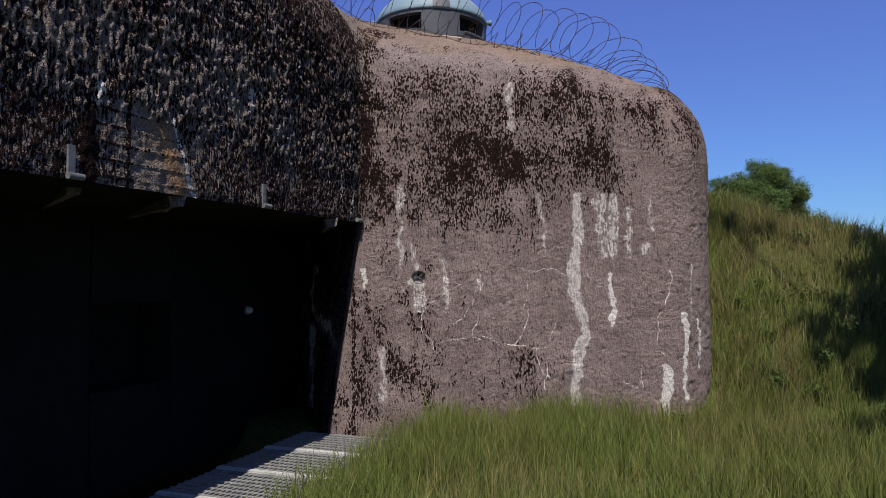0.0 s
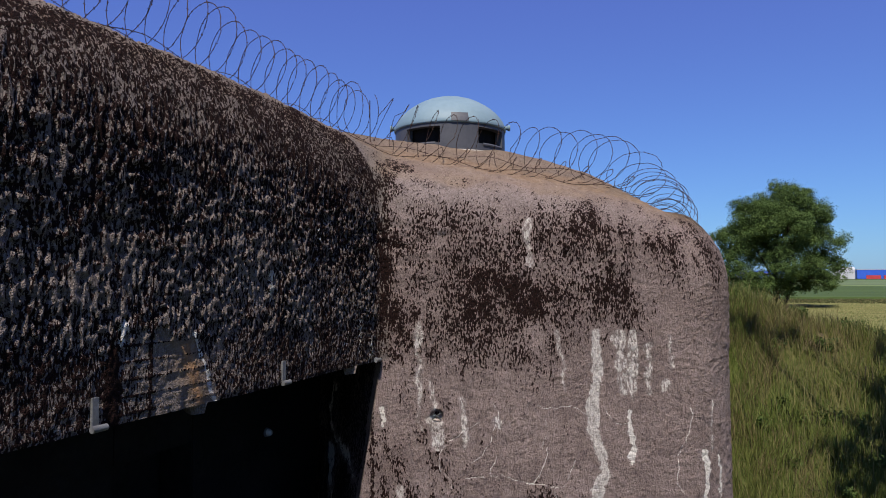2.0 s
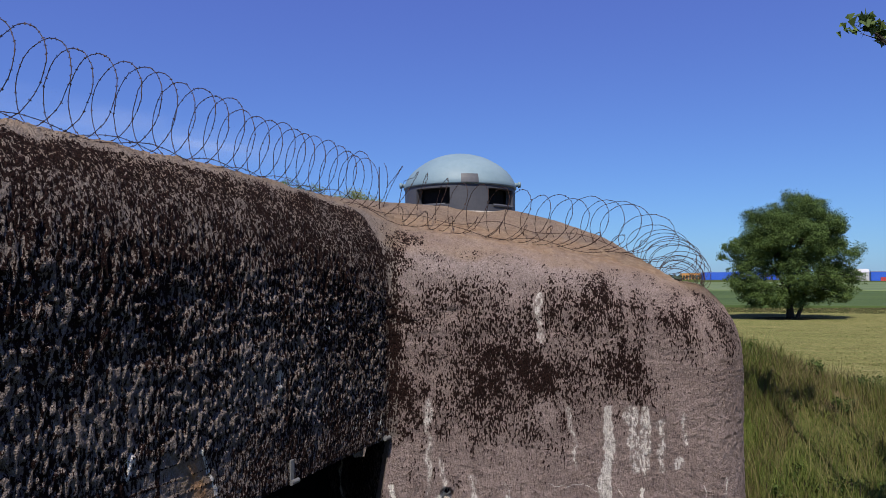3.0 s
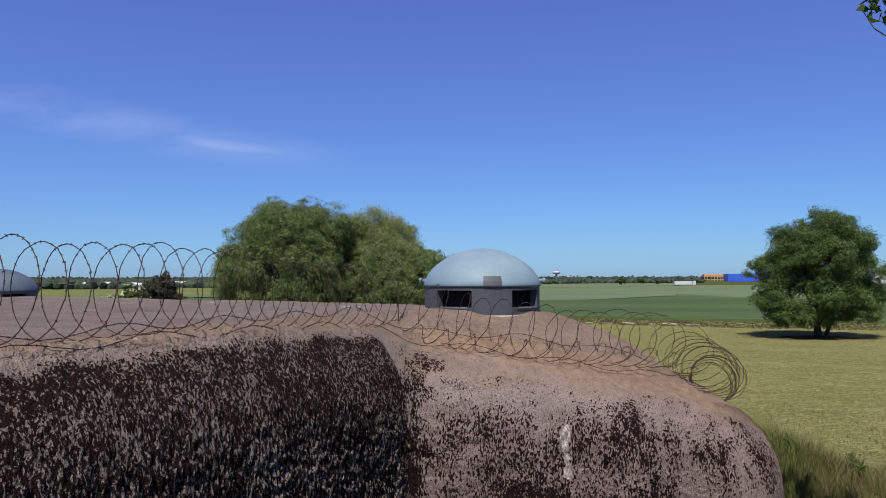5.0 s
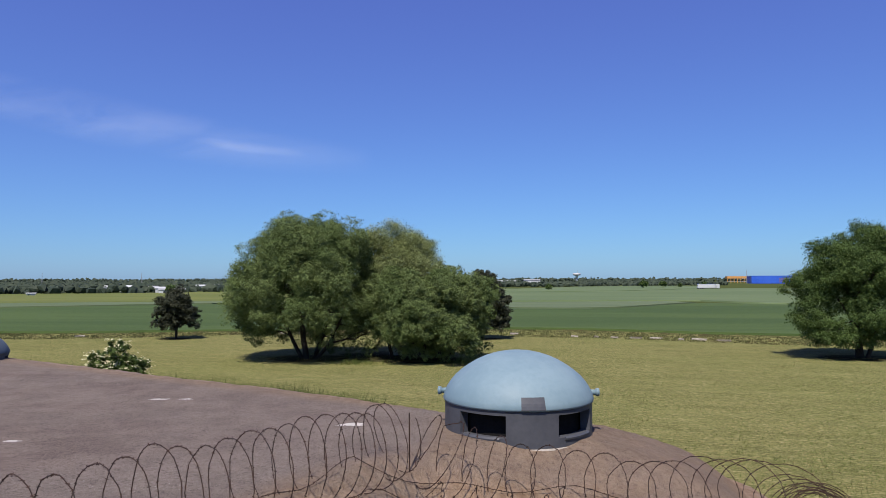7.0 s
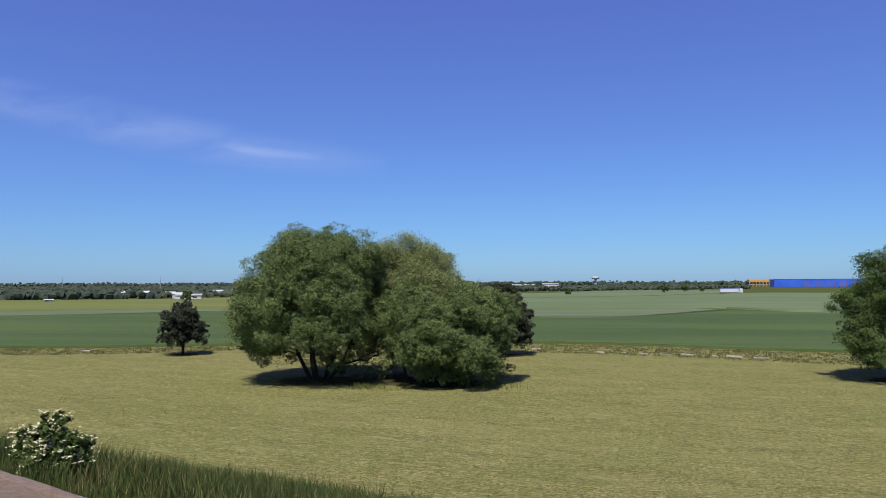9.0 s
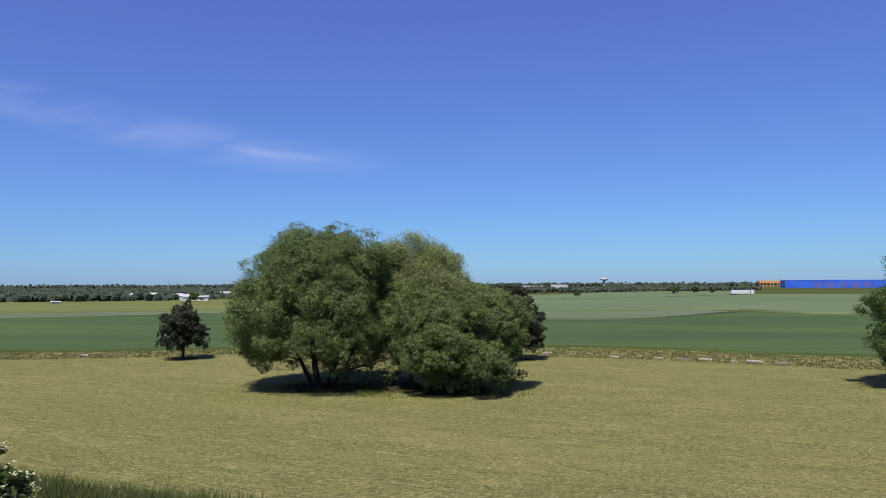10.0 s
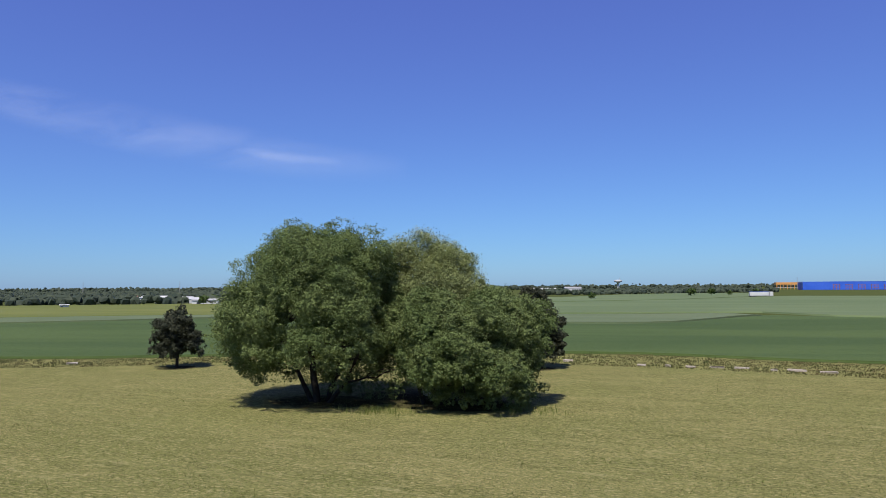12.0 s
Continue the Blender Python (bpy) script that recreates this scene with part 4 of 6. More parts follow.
        for t in np.radians(np.linspace(mid - half, mid + half, 8)):
            rings.append([bm.verts.new((r * k * math.cos(t), r * k * math.sin(t), z * k)) for r, z in ((1.02, 0.09), (1.045, 0.085), (1.05, 0.11), (1.03, 0.135))])
        for q, r in zip(rings[:-1], rings[1:]):
            for i in range(4):
                bm.faces.new([q[i], q[(i + 1) % 4], r[(i + 1) % 4], r[i]])
        for q in (rings[0], rings[-1]):
            bm.faces.new(q)
        bmesh.ops.recalc_face_normals(bm, faces=bm.faces)
        part("sill", bm, DRUM_GREY, drum_part)
    return c


STONE_PALE = plain("pale_mortar", (0.24, 0.21, 0.18), (0.36, 0.32, 0.28), 3.0, 0.9)
cupola("cupola", (-0.2, 13.4, 6.6), 0, 1.07, "squat steel look-out cupola with blue-grey dome on the roof", DOME_BLUE)
cupola("cupola", (-14.75, 20.35, 6.38), -60, 1.04, "steel look-out cupola at the far end of the bunker roof", DOME_DARK)


# ---- barbed wire ----
def roof_at(x, y):
    q = np.stack([np.atleast_1d(x), np.atleast_1d(y)], 1)
    g = rim_gap(q)
    zs, rim = shoulder(q[:, 0])
    curve = zs + (rim - zs) * np.sqrt(np.clip(1 - (1 - np.clip(g, 0, 0.9) / 0.9) ** 2, 0, 1))
    return np.where(g < 0.9, curve, roof_height(q[:, 0], q[:, 1], g))


def coil(path, radius, pitch, seed, dense=0.0, squash=1.0, shear=(0.0, 0.0)):
    """Points of a coil that lies along a ground path of (x, y, z)."""
    rng = np.random.default_rng(seed)
    path = np.array(path, float)
    s = np.concatenate([[0], np.cumsum(np.linalg.norm(np.diff(path, axis=0), axis=1))])
    turns = s[-1] / pitch
    t = np.linspace(0, 1, int(turns * (28 + 60 * dense)))
    d = t * s[-1]
    c = np.stack([np.interp(d, s, path[:, i]) for i in range(3)], 1)
    tan = np.gradient(c, axis=0)
    tan /= np.linalg.norm(tan, axis=1)[:, None]
    side = np.stack([tan[:, 1], -tan[:, 0], 0 * tan[:, 0]], 1)
    side /= np.linalg.norm(side, axis=1)[:, None]
    up = np.cross(side, tan)
    ph = 2 * np.pi * turns * (t + dense * t ** 5)
    wob = np.interp(np.arange(len(t)), np.linspace(0, len(t), int(turns * 3)), rng.normal(0, 1, int(turns * 3)))
    r = radius * (1 + 0.05 * wob)
    slip = pitch * 0.12 * np.sin(ph + 0.6) + (shear[0] + (shear[1] - shear[0]) * t) * r * np.cos(ph)
    return c + side * (r * np.cos(ph))[:, None] + up * (squash * r * (1 + np.sin(ph)) * 0.98)[:, None] + tan * slip[:, None] + rng.normal(0, 0.003, c.shape)


def barbs(pts, every, size, seed):
    rng = np.random.default_rng(seed)
    lines = []
    s = np.concatenate([[0], np.cumsum(np.linalg.norm(np.diff(pts, axis=0), axis=1))])
    for d in np.arange(0, s[-1], every):
        c = np.array([np.interp(d, s, pts[:, i]) for i in range(3)])
        for _ in range(2):
            v = rng.normal(0, 1, 3)
            v *= size / np.linalg.norm(v)
            lines.append([(*(c - v), 0.0036), (*(c + v), 0.0036)])
    return lines


def wire_coil(name_label, path, radius, pitch, seed, dense=0.0, squash=1.0, shear=(0.0, 0.0)):
    c = thing("barbed_wire_coil", name_label, "barbed wire", tuple(path[0]), group="wire on the bunker roof")
    org = np.array(path[0])
    pts = coil(path, radius, pitch, seed, dense, squash, shear) - org
    v, f = tubes([np.column_stack([pts, np.full(len(pts), 0.0046)])], 4)
    strand = part("strand", raw("strand", v, f, None, True), WIRE, c)
    v, f = tubes(barbs(pts, 0.085, 0.014, seed), 3)
    tagged(part("barbing", raw("barbing", v, f), WIRE, strand), kind="stuff")
    return c


def on_roof(points, lift=0.0):
    pts = np.array(points, float)
    s = np.concatenate([[0], np.cumsum(np.linalg.norm(np.diff(pts, axis=0), axis=1))])
    d = np.linspace(0, s[-1], max(8, int(s[-1] * 5)))
    xy = np.stack([np.interp(d, s, pts[:, i]) for i in range(2)], 1)
    return np.column_stack([xy, roof_at(xy[:, 0], xy[:, 1]) + lift])


fa = lambda fc, out: tuple(CORNER + ALONG * fc + OUT * out)
wire_coil("rusty coil of barbed wire along the facade's roof edge", on_roof([fa(-13, -0.95), fa(-6, -0.95), fa(-1.2, -0.9), fa(1.05, -0.75)]), 0.44, 0.26, 1, shear=(0.7, -0.6))
wire_coil("rusty coil of barbed wire over the wing's roof edge", on_roof([(-1.6, 11.3), (-0.4, 11.15), (1.2, 11.3), (2.4, 11.7), (3.4, 12.4), (4.0, 13.3), (4.2, 14.3)]), 0.43, 0.33, 2, 0.5, shear=(0.35, 0.6))
wire_coil("flattened rusty coil of barbed wire lying on the wing's slope", on_roof([(-1.3, 11.05), (-0.2, 11.1), (1.2, 11.4), (2.4, 11.75), (3.4, 12.3)]), 0.26, 0.42, 3, 0.0, 0.55)


def stake(at, height, lean):
    st = thing("wire_stake", "rusty angle-iron stake holding the barbed wire", "stake", at, group="wire stakes")
    bm = bmesh.new()
    box(bm, (-0.006, -0.006, -0.15), (0.006, -0.004, height))
    box(bm, (-0.006, -0.006, -0.15), (-0.004, 0.006, height))
    part("angle_bar", bm, WIRE, st)
    st.rotation_euler = (radians(lean), radians(-lean * 0.6), 0.5)
    return st


for (x, y), h, lean in (((-1.5, 11.4), 0.7, 2),):
    stake((x, y, float(roof_at(x, y)[0])), h, lean)
for seed, line in ((5, [fa(-13, -0.62), fa(-6, -0.6), fa(0.2, -0.7), (-0.6, 11.0), (1.2, 11.2), (2.7, 11.5), (3.6, 12.6), (3.7, 15)]), (6, [fa(-13, -1.0), fa(-4, -0.95), fa(0.5, -1.1), (0.5, 11.7), (2.5, 11.9)])):
    pts = on_roof(line, 0.07)
    pts[:, 2] += 0.05 * np.sin(np.arange(len(pts)) * 0.9 + seed)
    org = pts[0].copy()
    pts = pts - org
    w = thing("barbed_wire_strand", "loose rusty strand of barbed wire lying along the roof edge", "barbed wire", tuple(org), group="wire on the bunker roof")
    v, f = tubes([np.column_stack([pts, np.full(len(pts), 0.004)])], 4)
    strand = part("strand", raw("strand", v, f, None, True), WIRE, w)
    v, f = tubes(barbs(pts, 0.085, 0.014, seed), 3)
    tagged(part("barbing", raw("barbing", v, f), WIRE, strand), kind="stuff")


# ---- steel grating steps over the ditch ----
def grating():
    g = thing("steel_grating", "galvanised steel grating panel over the ditch before the recess", "grating", at_face(-0.12, 0.9, 0.0), group="ditch gratings")
    g.rotation_euler = (0, 0, math.atan2(-ALONG[0], ALONG[1]))
    wide, deep = 1.75, 0.96
    slim = bpy.data.meshes.new("bearing_bar")
    bm = boxed((0, -deep + 0.03, -0.022), (0.018, -0.03, 0.0))
    bm.to_mesh(slim)
    bm.free()
    for i in range(int(wide / 0.066)):
        part("bearing_bar", slim, STEEL, g).location.x = -wide + 0.03 + i * 0.066
    cross = bpy.data.meshes.new("cross_bar")
    bm = boxed((-wide, 0, -0.008), (0, 0.020, 0.003))
    bm.to_mesh(cross)
    bm.free()
    for i in range(int(deep / 0.115)):
        part("cross_bar", cross, STEEL, g).location.y = -deep + 0.07 + i * 0.115
    part("front_flange", box(boxed((-wide, -deep - 0.035, -0.006), (0, -deep + 0.035, 0.006)), (-wide, -deep - 0.036, -0.075), (0, -deep - 0.03, -0.007)), EDGE_STEEL, g, "bright folded front edge")
    part("rear_flange", boxed((-wide, -0.03, -0.07), (0, -0.022, 0.002)), STEEL, g)
    return g


first_grating = grating()
for i in range(1, 6):
    q = at_face(-0.12 - i, 0.9, -0.012 * i)
    copy_thing(first_grating, Matrix.Translation(q) @ Matrix.Rotation(math.atan2(-ALONG[0], ALONG[1]), 4, "Z"))


# ---- grass ----
def blades(x, y, z, height, width, lean, rng):
    """Bent grass blades, a quad and a tip each, at the given feet."""
    n = len(x)
    a, b = rng.uniform(0, 2 * np.pi, n), rng.uniform(0, 2 * np.pi, n)
    side = np.stack([np.cos(a), np.sin(a), 0 * a], 1)
    tilt = np.stack([np.cos(b), np.sin(b), 0 * b], 1) * (lean * rng.uniform(0.2, 1.0, n))[:, None]
    foot = np.stack([x, y, z - 0.03], 1)
    out = []
    for k, w in ((0, 1.0), (0.58, 0.8)):
        c = foot + np.stack([0 * x, 0 * x, height * k], 1) + tilt * (height * k * k)[:, None]
        out += [c - side * (width * w)[:, None], c + side * (width * w)[:, None]]
    out.append(foot + np.stack([0 * x, 0 * x, height * (1 - 0.12 * lean)], 1) + tilt * height[:, None])
    v = np.stack(out, 1).reshape(-1, 3)
    i = (np.arange(n) * 5)[:, None]
    f = np.concatenate([i + t for t in ([0, 1, 3], [0, 3, 2], [2, 3, 4])])
    return v, f


def grass(name, count, region, tall, width, lean, material, label, seed, density=None, category="grass"):
    rng = np.random.default_rng(seed)
    x0, x1, y0, y1 = region
    x, y = rng.uniform(x0, x1, count), rng.uniform(y0, y1, count)
    clump = fbm(np.stack([x, y, 0 * x], 1) * 1.3, 3, seed)
    keep = rng.uniform(0, 1, count) < smooth(clump, 0.22, 0.6)
    gap = rim_gap(np.stack([x, y], 1))
    keep &= gap < -0.04
    if density is not None:
        keep &= rng.uniform(0, 1, count) < density(x, y)
    x, y, clump, gap = x[keep], y[keep], clump[keep], gap[keep]
    z = ground_height(x, y, gap)
    h = rng.uniform(tall[0], tall[1], len(x)) * (0.55 + 0.9 * clump)
    v, f = blades(x, y, z, h, np.full(len(x), width) * rng.uniform(0.6, 1.2, len(x)), np.full(len(x), lean), rng)
    return solo(name, raw(name, v, f), material, label, category, kind="stuff")


def yard(x, y):
    """Before the bunker, clear of the gratings."""
    on = (x - CORNER[0]) * OUT[0] + (y - CORNER[1]) * OUT[1]
    return np.where((on > 1.1) | (y > 10.3), 1.0, np.where(on > 0.45, 0.25, 0.0)) * (y > 4.2)


grass("tall_grass", 95000, (-2.0, 12.0, 4.2, 11.2), (0.22, 0.55), 0.0045, 0.45, GRASS, "tall green grass before the bunker wall", 3, yard)
grass("dry_grass", 34000, (-2.0, 13.0, 4.2, 14.5), (0.22, 0.5), 0.0035, 0.5, GRASS_DRY, "yellowed grass stalks among the green", 4, yard)
right_bank = lambda x, y: np.where((x > 4.2) & (y > 10.3), rough_zone(x, y), 0)
grass("tall_grass", 130000, (4.2, 17.0, 10.0, 24.0), (0.22, 0.55), 0.006, 0.55, GRASS, "tall grass on the bank beside the bunker", 5, right_bank)
grass("dry_grass", 30000, (4.2, 17.0, 10.0, 25.0), (0.3, 0.7), 0.005, 0.5, GRASS_DRY, "dry grass stalks on the bank", 6, right_bank)
patchy = lambda x, y: right_bank(x, y) * smooth(fbm(np.stack([x, y, 0 * x], 1) * 0.8, 2, 99), 0.52, 0.62)
grass("brown_grass", 60000, (4.6, 12.0, 10.2, 16.0), (0.15, 0.4), 0.006, 0.8, HAY_DARK, "withered brown grass patches on the bank", 12, patchy)
under = lambda x, y: np.exp(-((x + 14.5) / 2.2) ** 2 - ((y - 66.6) / 1.2) ** 2) + np.exp(-((x + 4.2) / 2.0) ** 2 - ((y - 68.2) / 1.4) ** 2)
grass("tall_grass", 9000, (-20.0, 0.0, 63.5, 71.0), (0.25, 0.55), 0.014, 0.5, GRASS, "uncut grass round the willow stems", 13, under)
back_bank = lambda x, y: np.where((y > 15.5) & (x < -3.5), rough_zone(x, y), 0)
grass("tall_grass", 90000, (-26.0, 8.0, 16.0, 39.0), (0.5, 0.95), 0.012, 0.5, GRASS_DARK, "long grass on the bank behind the bunker", 7, back_bank)
grass("dry_grass", 26000, (-26.0, 8.0, 16.0, 39.0), (0.35, 0.8), 0.009, 0.5, GRASS_DRY, "long dry grass on the rear bank", 8, back_bank)


def strip_line(x):
    return (np.interp(x, [-230, -66, -56, -48, -39, -20, -1, 7.5, 14, 20, 26, 31, 150], [70, 88.5, 90.3, 93.5, 98, 99.5, 98.4, 96.6, 94.8, 92.6, 90.4, 88.4, 58]),
            np.interp(x, [-230, -74, -61.5, -51.5, -44, -20, -0.8, 12, 20, 26, 38, 150], [92, 98, 99, 102.3, 103.6, 109, 111.8, 110.5, 107, 104, 101.5, 84]))


def margin(x, y):
    a, b = strip_line(x)
    return ((y > a) & (y < b + 0.5)).astype(float)


grass("field_margin_grass", 230000, (-110.0, 90.0, 70.0, 120.0), (0.08, 0.22), 0.05, 0.6, MARGIN, "unmown grass margin along the maize field", 9, margin)
grass("field_margin_stalks", 90000, (-110.0, 90.0, 70.0, 120.0), (0.12, 0.30), 0.035, 0.5, HAY_DARK, "dry stalks in the field margin", 10, lambda x, y: margin(x, y) * (0.06 + 0.94 * smooth(fbm(np.stack([x * 0.11, y * 0.3, 0 * x], 1), 3, 5), 0.48, 0.66)))


def stubble(name, count, region, tall, width, material, label, seed):
    """Short cut blades and lying stalks on the mown meadow, one triangle each."""
    rng = np.random.default_rng(seed)
    x0, x1, y0, y1 = region
    y = y0 + (y1 - y0) * rng.uniform(0, 1, count) ** 1.7
    x = rng.uniform(-1, 1, count) * (y * 0.62 + 8) - 0.14 * (y - 12) - 1
    row = fbm(np.stack([x * 0.5, y * 1.6, 0 * x], 1), 3, seed)
    keep = (rough_zone(x, y) < 0.3) & (y < strip_line(x)[0]) & (rng.uniform(0, 1, count) < smooth(row, 0.3, 0.62))
    x, y = x[keep], y[keep]
    z = ground_height(x, y, np.full(len(x), -9.0))
    n = len(x)
    a = rng.uniform(0, 2 * np.pi, n)
    lie = rng.uniform(0.3, 1.0, n)
    h = rng.uniform(*tall, n)
    s = np.stack([np.cos(a), np.sin(a), 0 * a], 1) * (width * rng.uniform(0.6, 1.4, n))[:, None]
    b = rng.uniform(0, 2 * np.pi, n)
    foot = np.stack([x, y, z - 0.01], 1)
    tip = foot + np.stack([np.cos(b) * h * lie, np.sin(b) * h * lie, h * (1.15 - lie)], 1)
    v = np.stack([foot - s, foot + s, tip], 1).reshape(-1, 3)
    return solo(name, raw(name, v, np.arange(n * 3).reshape(n, 3)), material, label, "grass", kind="stuff")


stubble("mown_grass", 150000, (0, 0, 22.0, 100.0), (0.06, 0.16), 0.022, GRASS, "short green blades of the mown meadow", 31)
stubble("cut_hay", 150000, (0, 0, 22.0, 100.0), (0.07, 0.18), 0.016, GRASS_DRY, "dry cut stalks lying on the meadow", 32)
stubble("brown_stubble", 70000, (0, 0, 22.0, 100.0), (0.04, 0.10), 0.016, HAY_DARK, "brown stubble between the swathes", 33)


# ---- trees ----
def leaf_blades(c, normal, size, rng, slim=0.62):
    n = len(c)
    r = rng.normal(0, 1, (n, 3))
    u = np.cross(normal, r)
    u /= np.linalg.norm(u, axis=1)[:, None] + 1e-9
    w = np.cross(normal, u)
    s = (size * rng.uniform(0.6, 1.35, n))[:, None]
    tip = normal * s * 0.3
    v = np.stack([c - u * s, c + u * s * 0.55 - w * s * slim, c + u * s * 0.4 + w * s * slim + tip], 1).reshape(-1, 3)
    return v, np.arange(n * 3).reshape(n, 3)


def crown_points(blobs, count, rng, per=14, spread=0.42, droop=0.0, shell=0.55):
    """Leaf places: every mass carries smaller clumps, every clump sprigs in its outer part, with gaps between."""
    clumps = []
    for b in blobs:
        c, r = np.array(b[:3]), np.array(b[3:6])
        weight = b[6] if len(b) > 6 else 1.0
        n = int(np.clip(10 + 9 * float(r.mean()) ** 1.5, 8, 64))
        for _ in range(n):
            d = rng.normal(0, 1, 3)
            d /= np.linalg.norm(d)
            k = rng.uniform(0.15, 0.34)
            clumps.append((*(c + d * r * rng.uniform(0.55, 1.06)), *(r * k * rng.uniform(0.8, 1.2, 3)), weight))
        clumps.append((*c, *(r * 0.7), weight * 0.35))
    q = np.array(clumps)
    w = (q[:, 3] * q[:, 4] * q[:, 5]) ** (2 / 3) * q[:, 6]
    sprigs = max(1, count // per)
    b = q[rng.choice(len(q), sprigs, p=w / w.sum())]
    d = rng.normal(0, 1, (sprigs, 3))
    d[:, 2] += 0.25
    d /= np.linalg.norm(d, axis=1)[:, None]
    r = shell + (1.05 - shell) * rng.uniform(0, 1, sprigs) ** 0.5
    c = b[:, :3] + d * b[:, 3:6] * r[:, None]
    keep = fbm(c * 1.1, 3, 77) > 0.37
    c, d, size = c[keep], d[keep], b[keep, 3:6].mean(1)
    k = len(c)
    off = np.clip(rng.normal(0, 1, (k, per, 3)), -1.5, 1.5) * (spread * np.clip(size, 0.25, 1.1))[:, None, None] * rng.uniform(0.5, 1.1, (k, 1, 1))
    off[..., 2] -= droop * np.abs(off[..., 2])
    pts = (c[:, None] + off).reshape(-1, 3)
    return pts, np.repeat(d, per, 0)


def limb(a, b, r0, r1, rng, wiggle=0.08, n=7):
    a, b = np.array(a, float), np.array(b, float)
    t = np.linspace(0, 1, n)[:, None]
    length = np.linalg.norm(b - a)
    bow = rng.normal(0, wiggle * length, 3)
    p = a + (b - a) * t + bow * (np.sin(t * np.pi)) + rng.normal(0, wiggle * 0.12 * length, (n, 3)) * (t > 0) * (t < 1)
    return np.column_stack([p, r0 + (r1 - r0) * t[:, 0]])


def tree(name, at, stems, blobs, leaves, size, leaf, bark, label, seed, twigs=5, spread=0.42, droop=0.0, shell=0.55, per=14, category="tree", flowers=0):
    """A tree or bush: tapered stems, limbs to every leaf mass, twigs in it, and a crown of separate leaves."""
    rng = np.random.default_rng(seed)
    gz = float(ground_height(np.array([at[0]]), np.array([at[1]]))[0]) if len(at) == 2 else at[2]
    t = thing(name, label, category, (at[0], at[1], gz))
    lines = []
    heads = []
    for (sx, sy, hx, hy, hz, r) in stems:
        line = limb((sx, sy, -0.3), (hx, hy, hz), r, r * 0.45, rng, 0.05, 9)
        lines.append(line)
        heads.append(line)
    for b in blobs:
        c = np.array(b[:3])
        best = min(heads, key=lambda h: np.min(np.linalg.norm(h[3:, :3] - c, axis=1)))
        j = 3 + int(np.argmin(np.linalg.norm(best[3:, :3] - c, axis=1) + np.maximum(best[3:, 2] - c[2], 0)))
        r = best[j, 3] * 0.6
        main = limb(best[j, :3], c + np.array((0, 0, b[5] * 0.25)), r, r * 0.3, rng, 0.1)
        lines.append(main)
        for _ in range(twigs):
            d = rng.normal(0, 1, 3)
            d /= np.linalg.norm(d)
            d[2] = abs(d[2]) * 0.8
            k = rng.integers(2, 6)
            lines.append(limb(main[k, :3], c + d * np.array(b[3:6]) * 0.85, r * 0.4, r * 0.08, rng, 0.1, 6))
    v, f = tubes(lines, 7)
    part("trunk", raw("trunk", v, f, None, True), bark, t)
    pts, out = crown_points(blobs, leaves, rng, per, spread, droop, shell)
    nrm = out * 0.8 + rng.normal(0, 0.42, out.shape) + (0, 0, 0.35)
    nrm /= np.linalg.norm(nrm, axis=1)[:, None]
    low = pts[:, 2] > 0.05
    v, f = leaf_blades(pts[low], nrm[low], size, rng)
    crown = part("crown", raw("crown", v, f), leaf, t)
    if flowers:
        top = out[:, 2] > -0.2
        sel = rng.choice(np.where(top & low)[0], flowers)
        c = pts[sel] + out[sel] * 0.12
        q = np.repeat(c, 6, 0) + rng.normal(0, 0.04, (flowers * 6, 3)) * (1, 1, 0.35)
        n = np.tile((0.0, 0.0, 1.0), (len(q), 1)) + rng.normal(0, 0.3, (len(q), 3))
        v, f = leaf_blades(q, n / np.linalg.norm(n, axis=1)[:, None], 0.024, rng, 1.0)
        part("blossom", raw("blossom", v, f), FLOWER, crown, "cream flower heads")
    return t


# the willows in the meadow: a tall one, a paler one behind, a bushy one
tree("willow_tree", (-20.4, 70.6), [(0, 0, -1.5, 0, 7.0, 0.32), (0.5, 0.3, 2.5, 0.5, 7.5, 0.26), (-0.4, 0.2, -3.8, 1, 6, 0.22), (0.8, -0.2, 4, -1, 5.5, 0.2)],
     [(-1.6, 0, 10.9, 3.6, 4.2, 2.8), (2.2, 0, 11.0, 3.4, 4.2, 2.7), (0.3, -0.3, 11.7, 4.0, 4.4, 2.9), (-4.0, 0.3, 9.4, 2.8, 3.6, 2.5), (4.4, 0.3, 9.6, 2.4, 3.6, 2.5), (-5.4, 0, 7.2, 2.4, 3.4, 2.4), (-5.9, -0.8, 4.8, 2.1, 3.0, 2.0), (-3.8, -4.4, 6.4, 2.8, 2.8, 2.4),
      (-0.6, -3.4, 9.4, 3.2, 2.8, 2.6), (2.8, -3.2, 9.0, 2.8, 2.8, 2.4), (-0.6, -5.2, 7.4, 3.0, 2.4, 2.2), (2.8, -5.0, 7.0, 2.8, 2.4, 2.2), (1.6, -5.8, 5.0, 2.4, 2.0, 1.6), (-1.8, -5.6, 4.9, 2.4, 2.0, 1.5), (4.2, -4.6, 5.0, 2.2, 2.2, 1.8), (-4.6, -1.6, 3.2, 1.8, 2.2, 1.2), (2.5, -2.9, 2.3, 1.2, 1.1, 1.0),
      (0.0, 3.2, 8.5, 4.2, 2.8, 3.4), (0.5, 2.6, 4.6, 5.2, 1.6, 3.6), (3.4, 1.8, 2.6, 2.8, 1.4, 2.6), (6.4, 0.8, 5.4, 2.0, 2.2, 2.6), (-4.6, 1.6, 2.1, 2.0, 1.4, 1.2), (6.6, 1.4, 2.2, 1.6, 1.4, 2.0)],
     430000, 0.083, WILLOW, BARK, "tall broad willow with drooping green crown on the mown meadow", 11, spread=0.27, droop=0.4, shell=0.8)
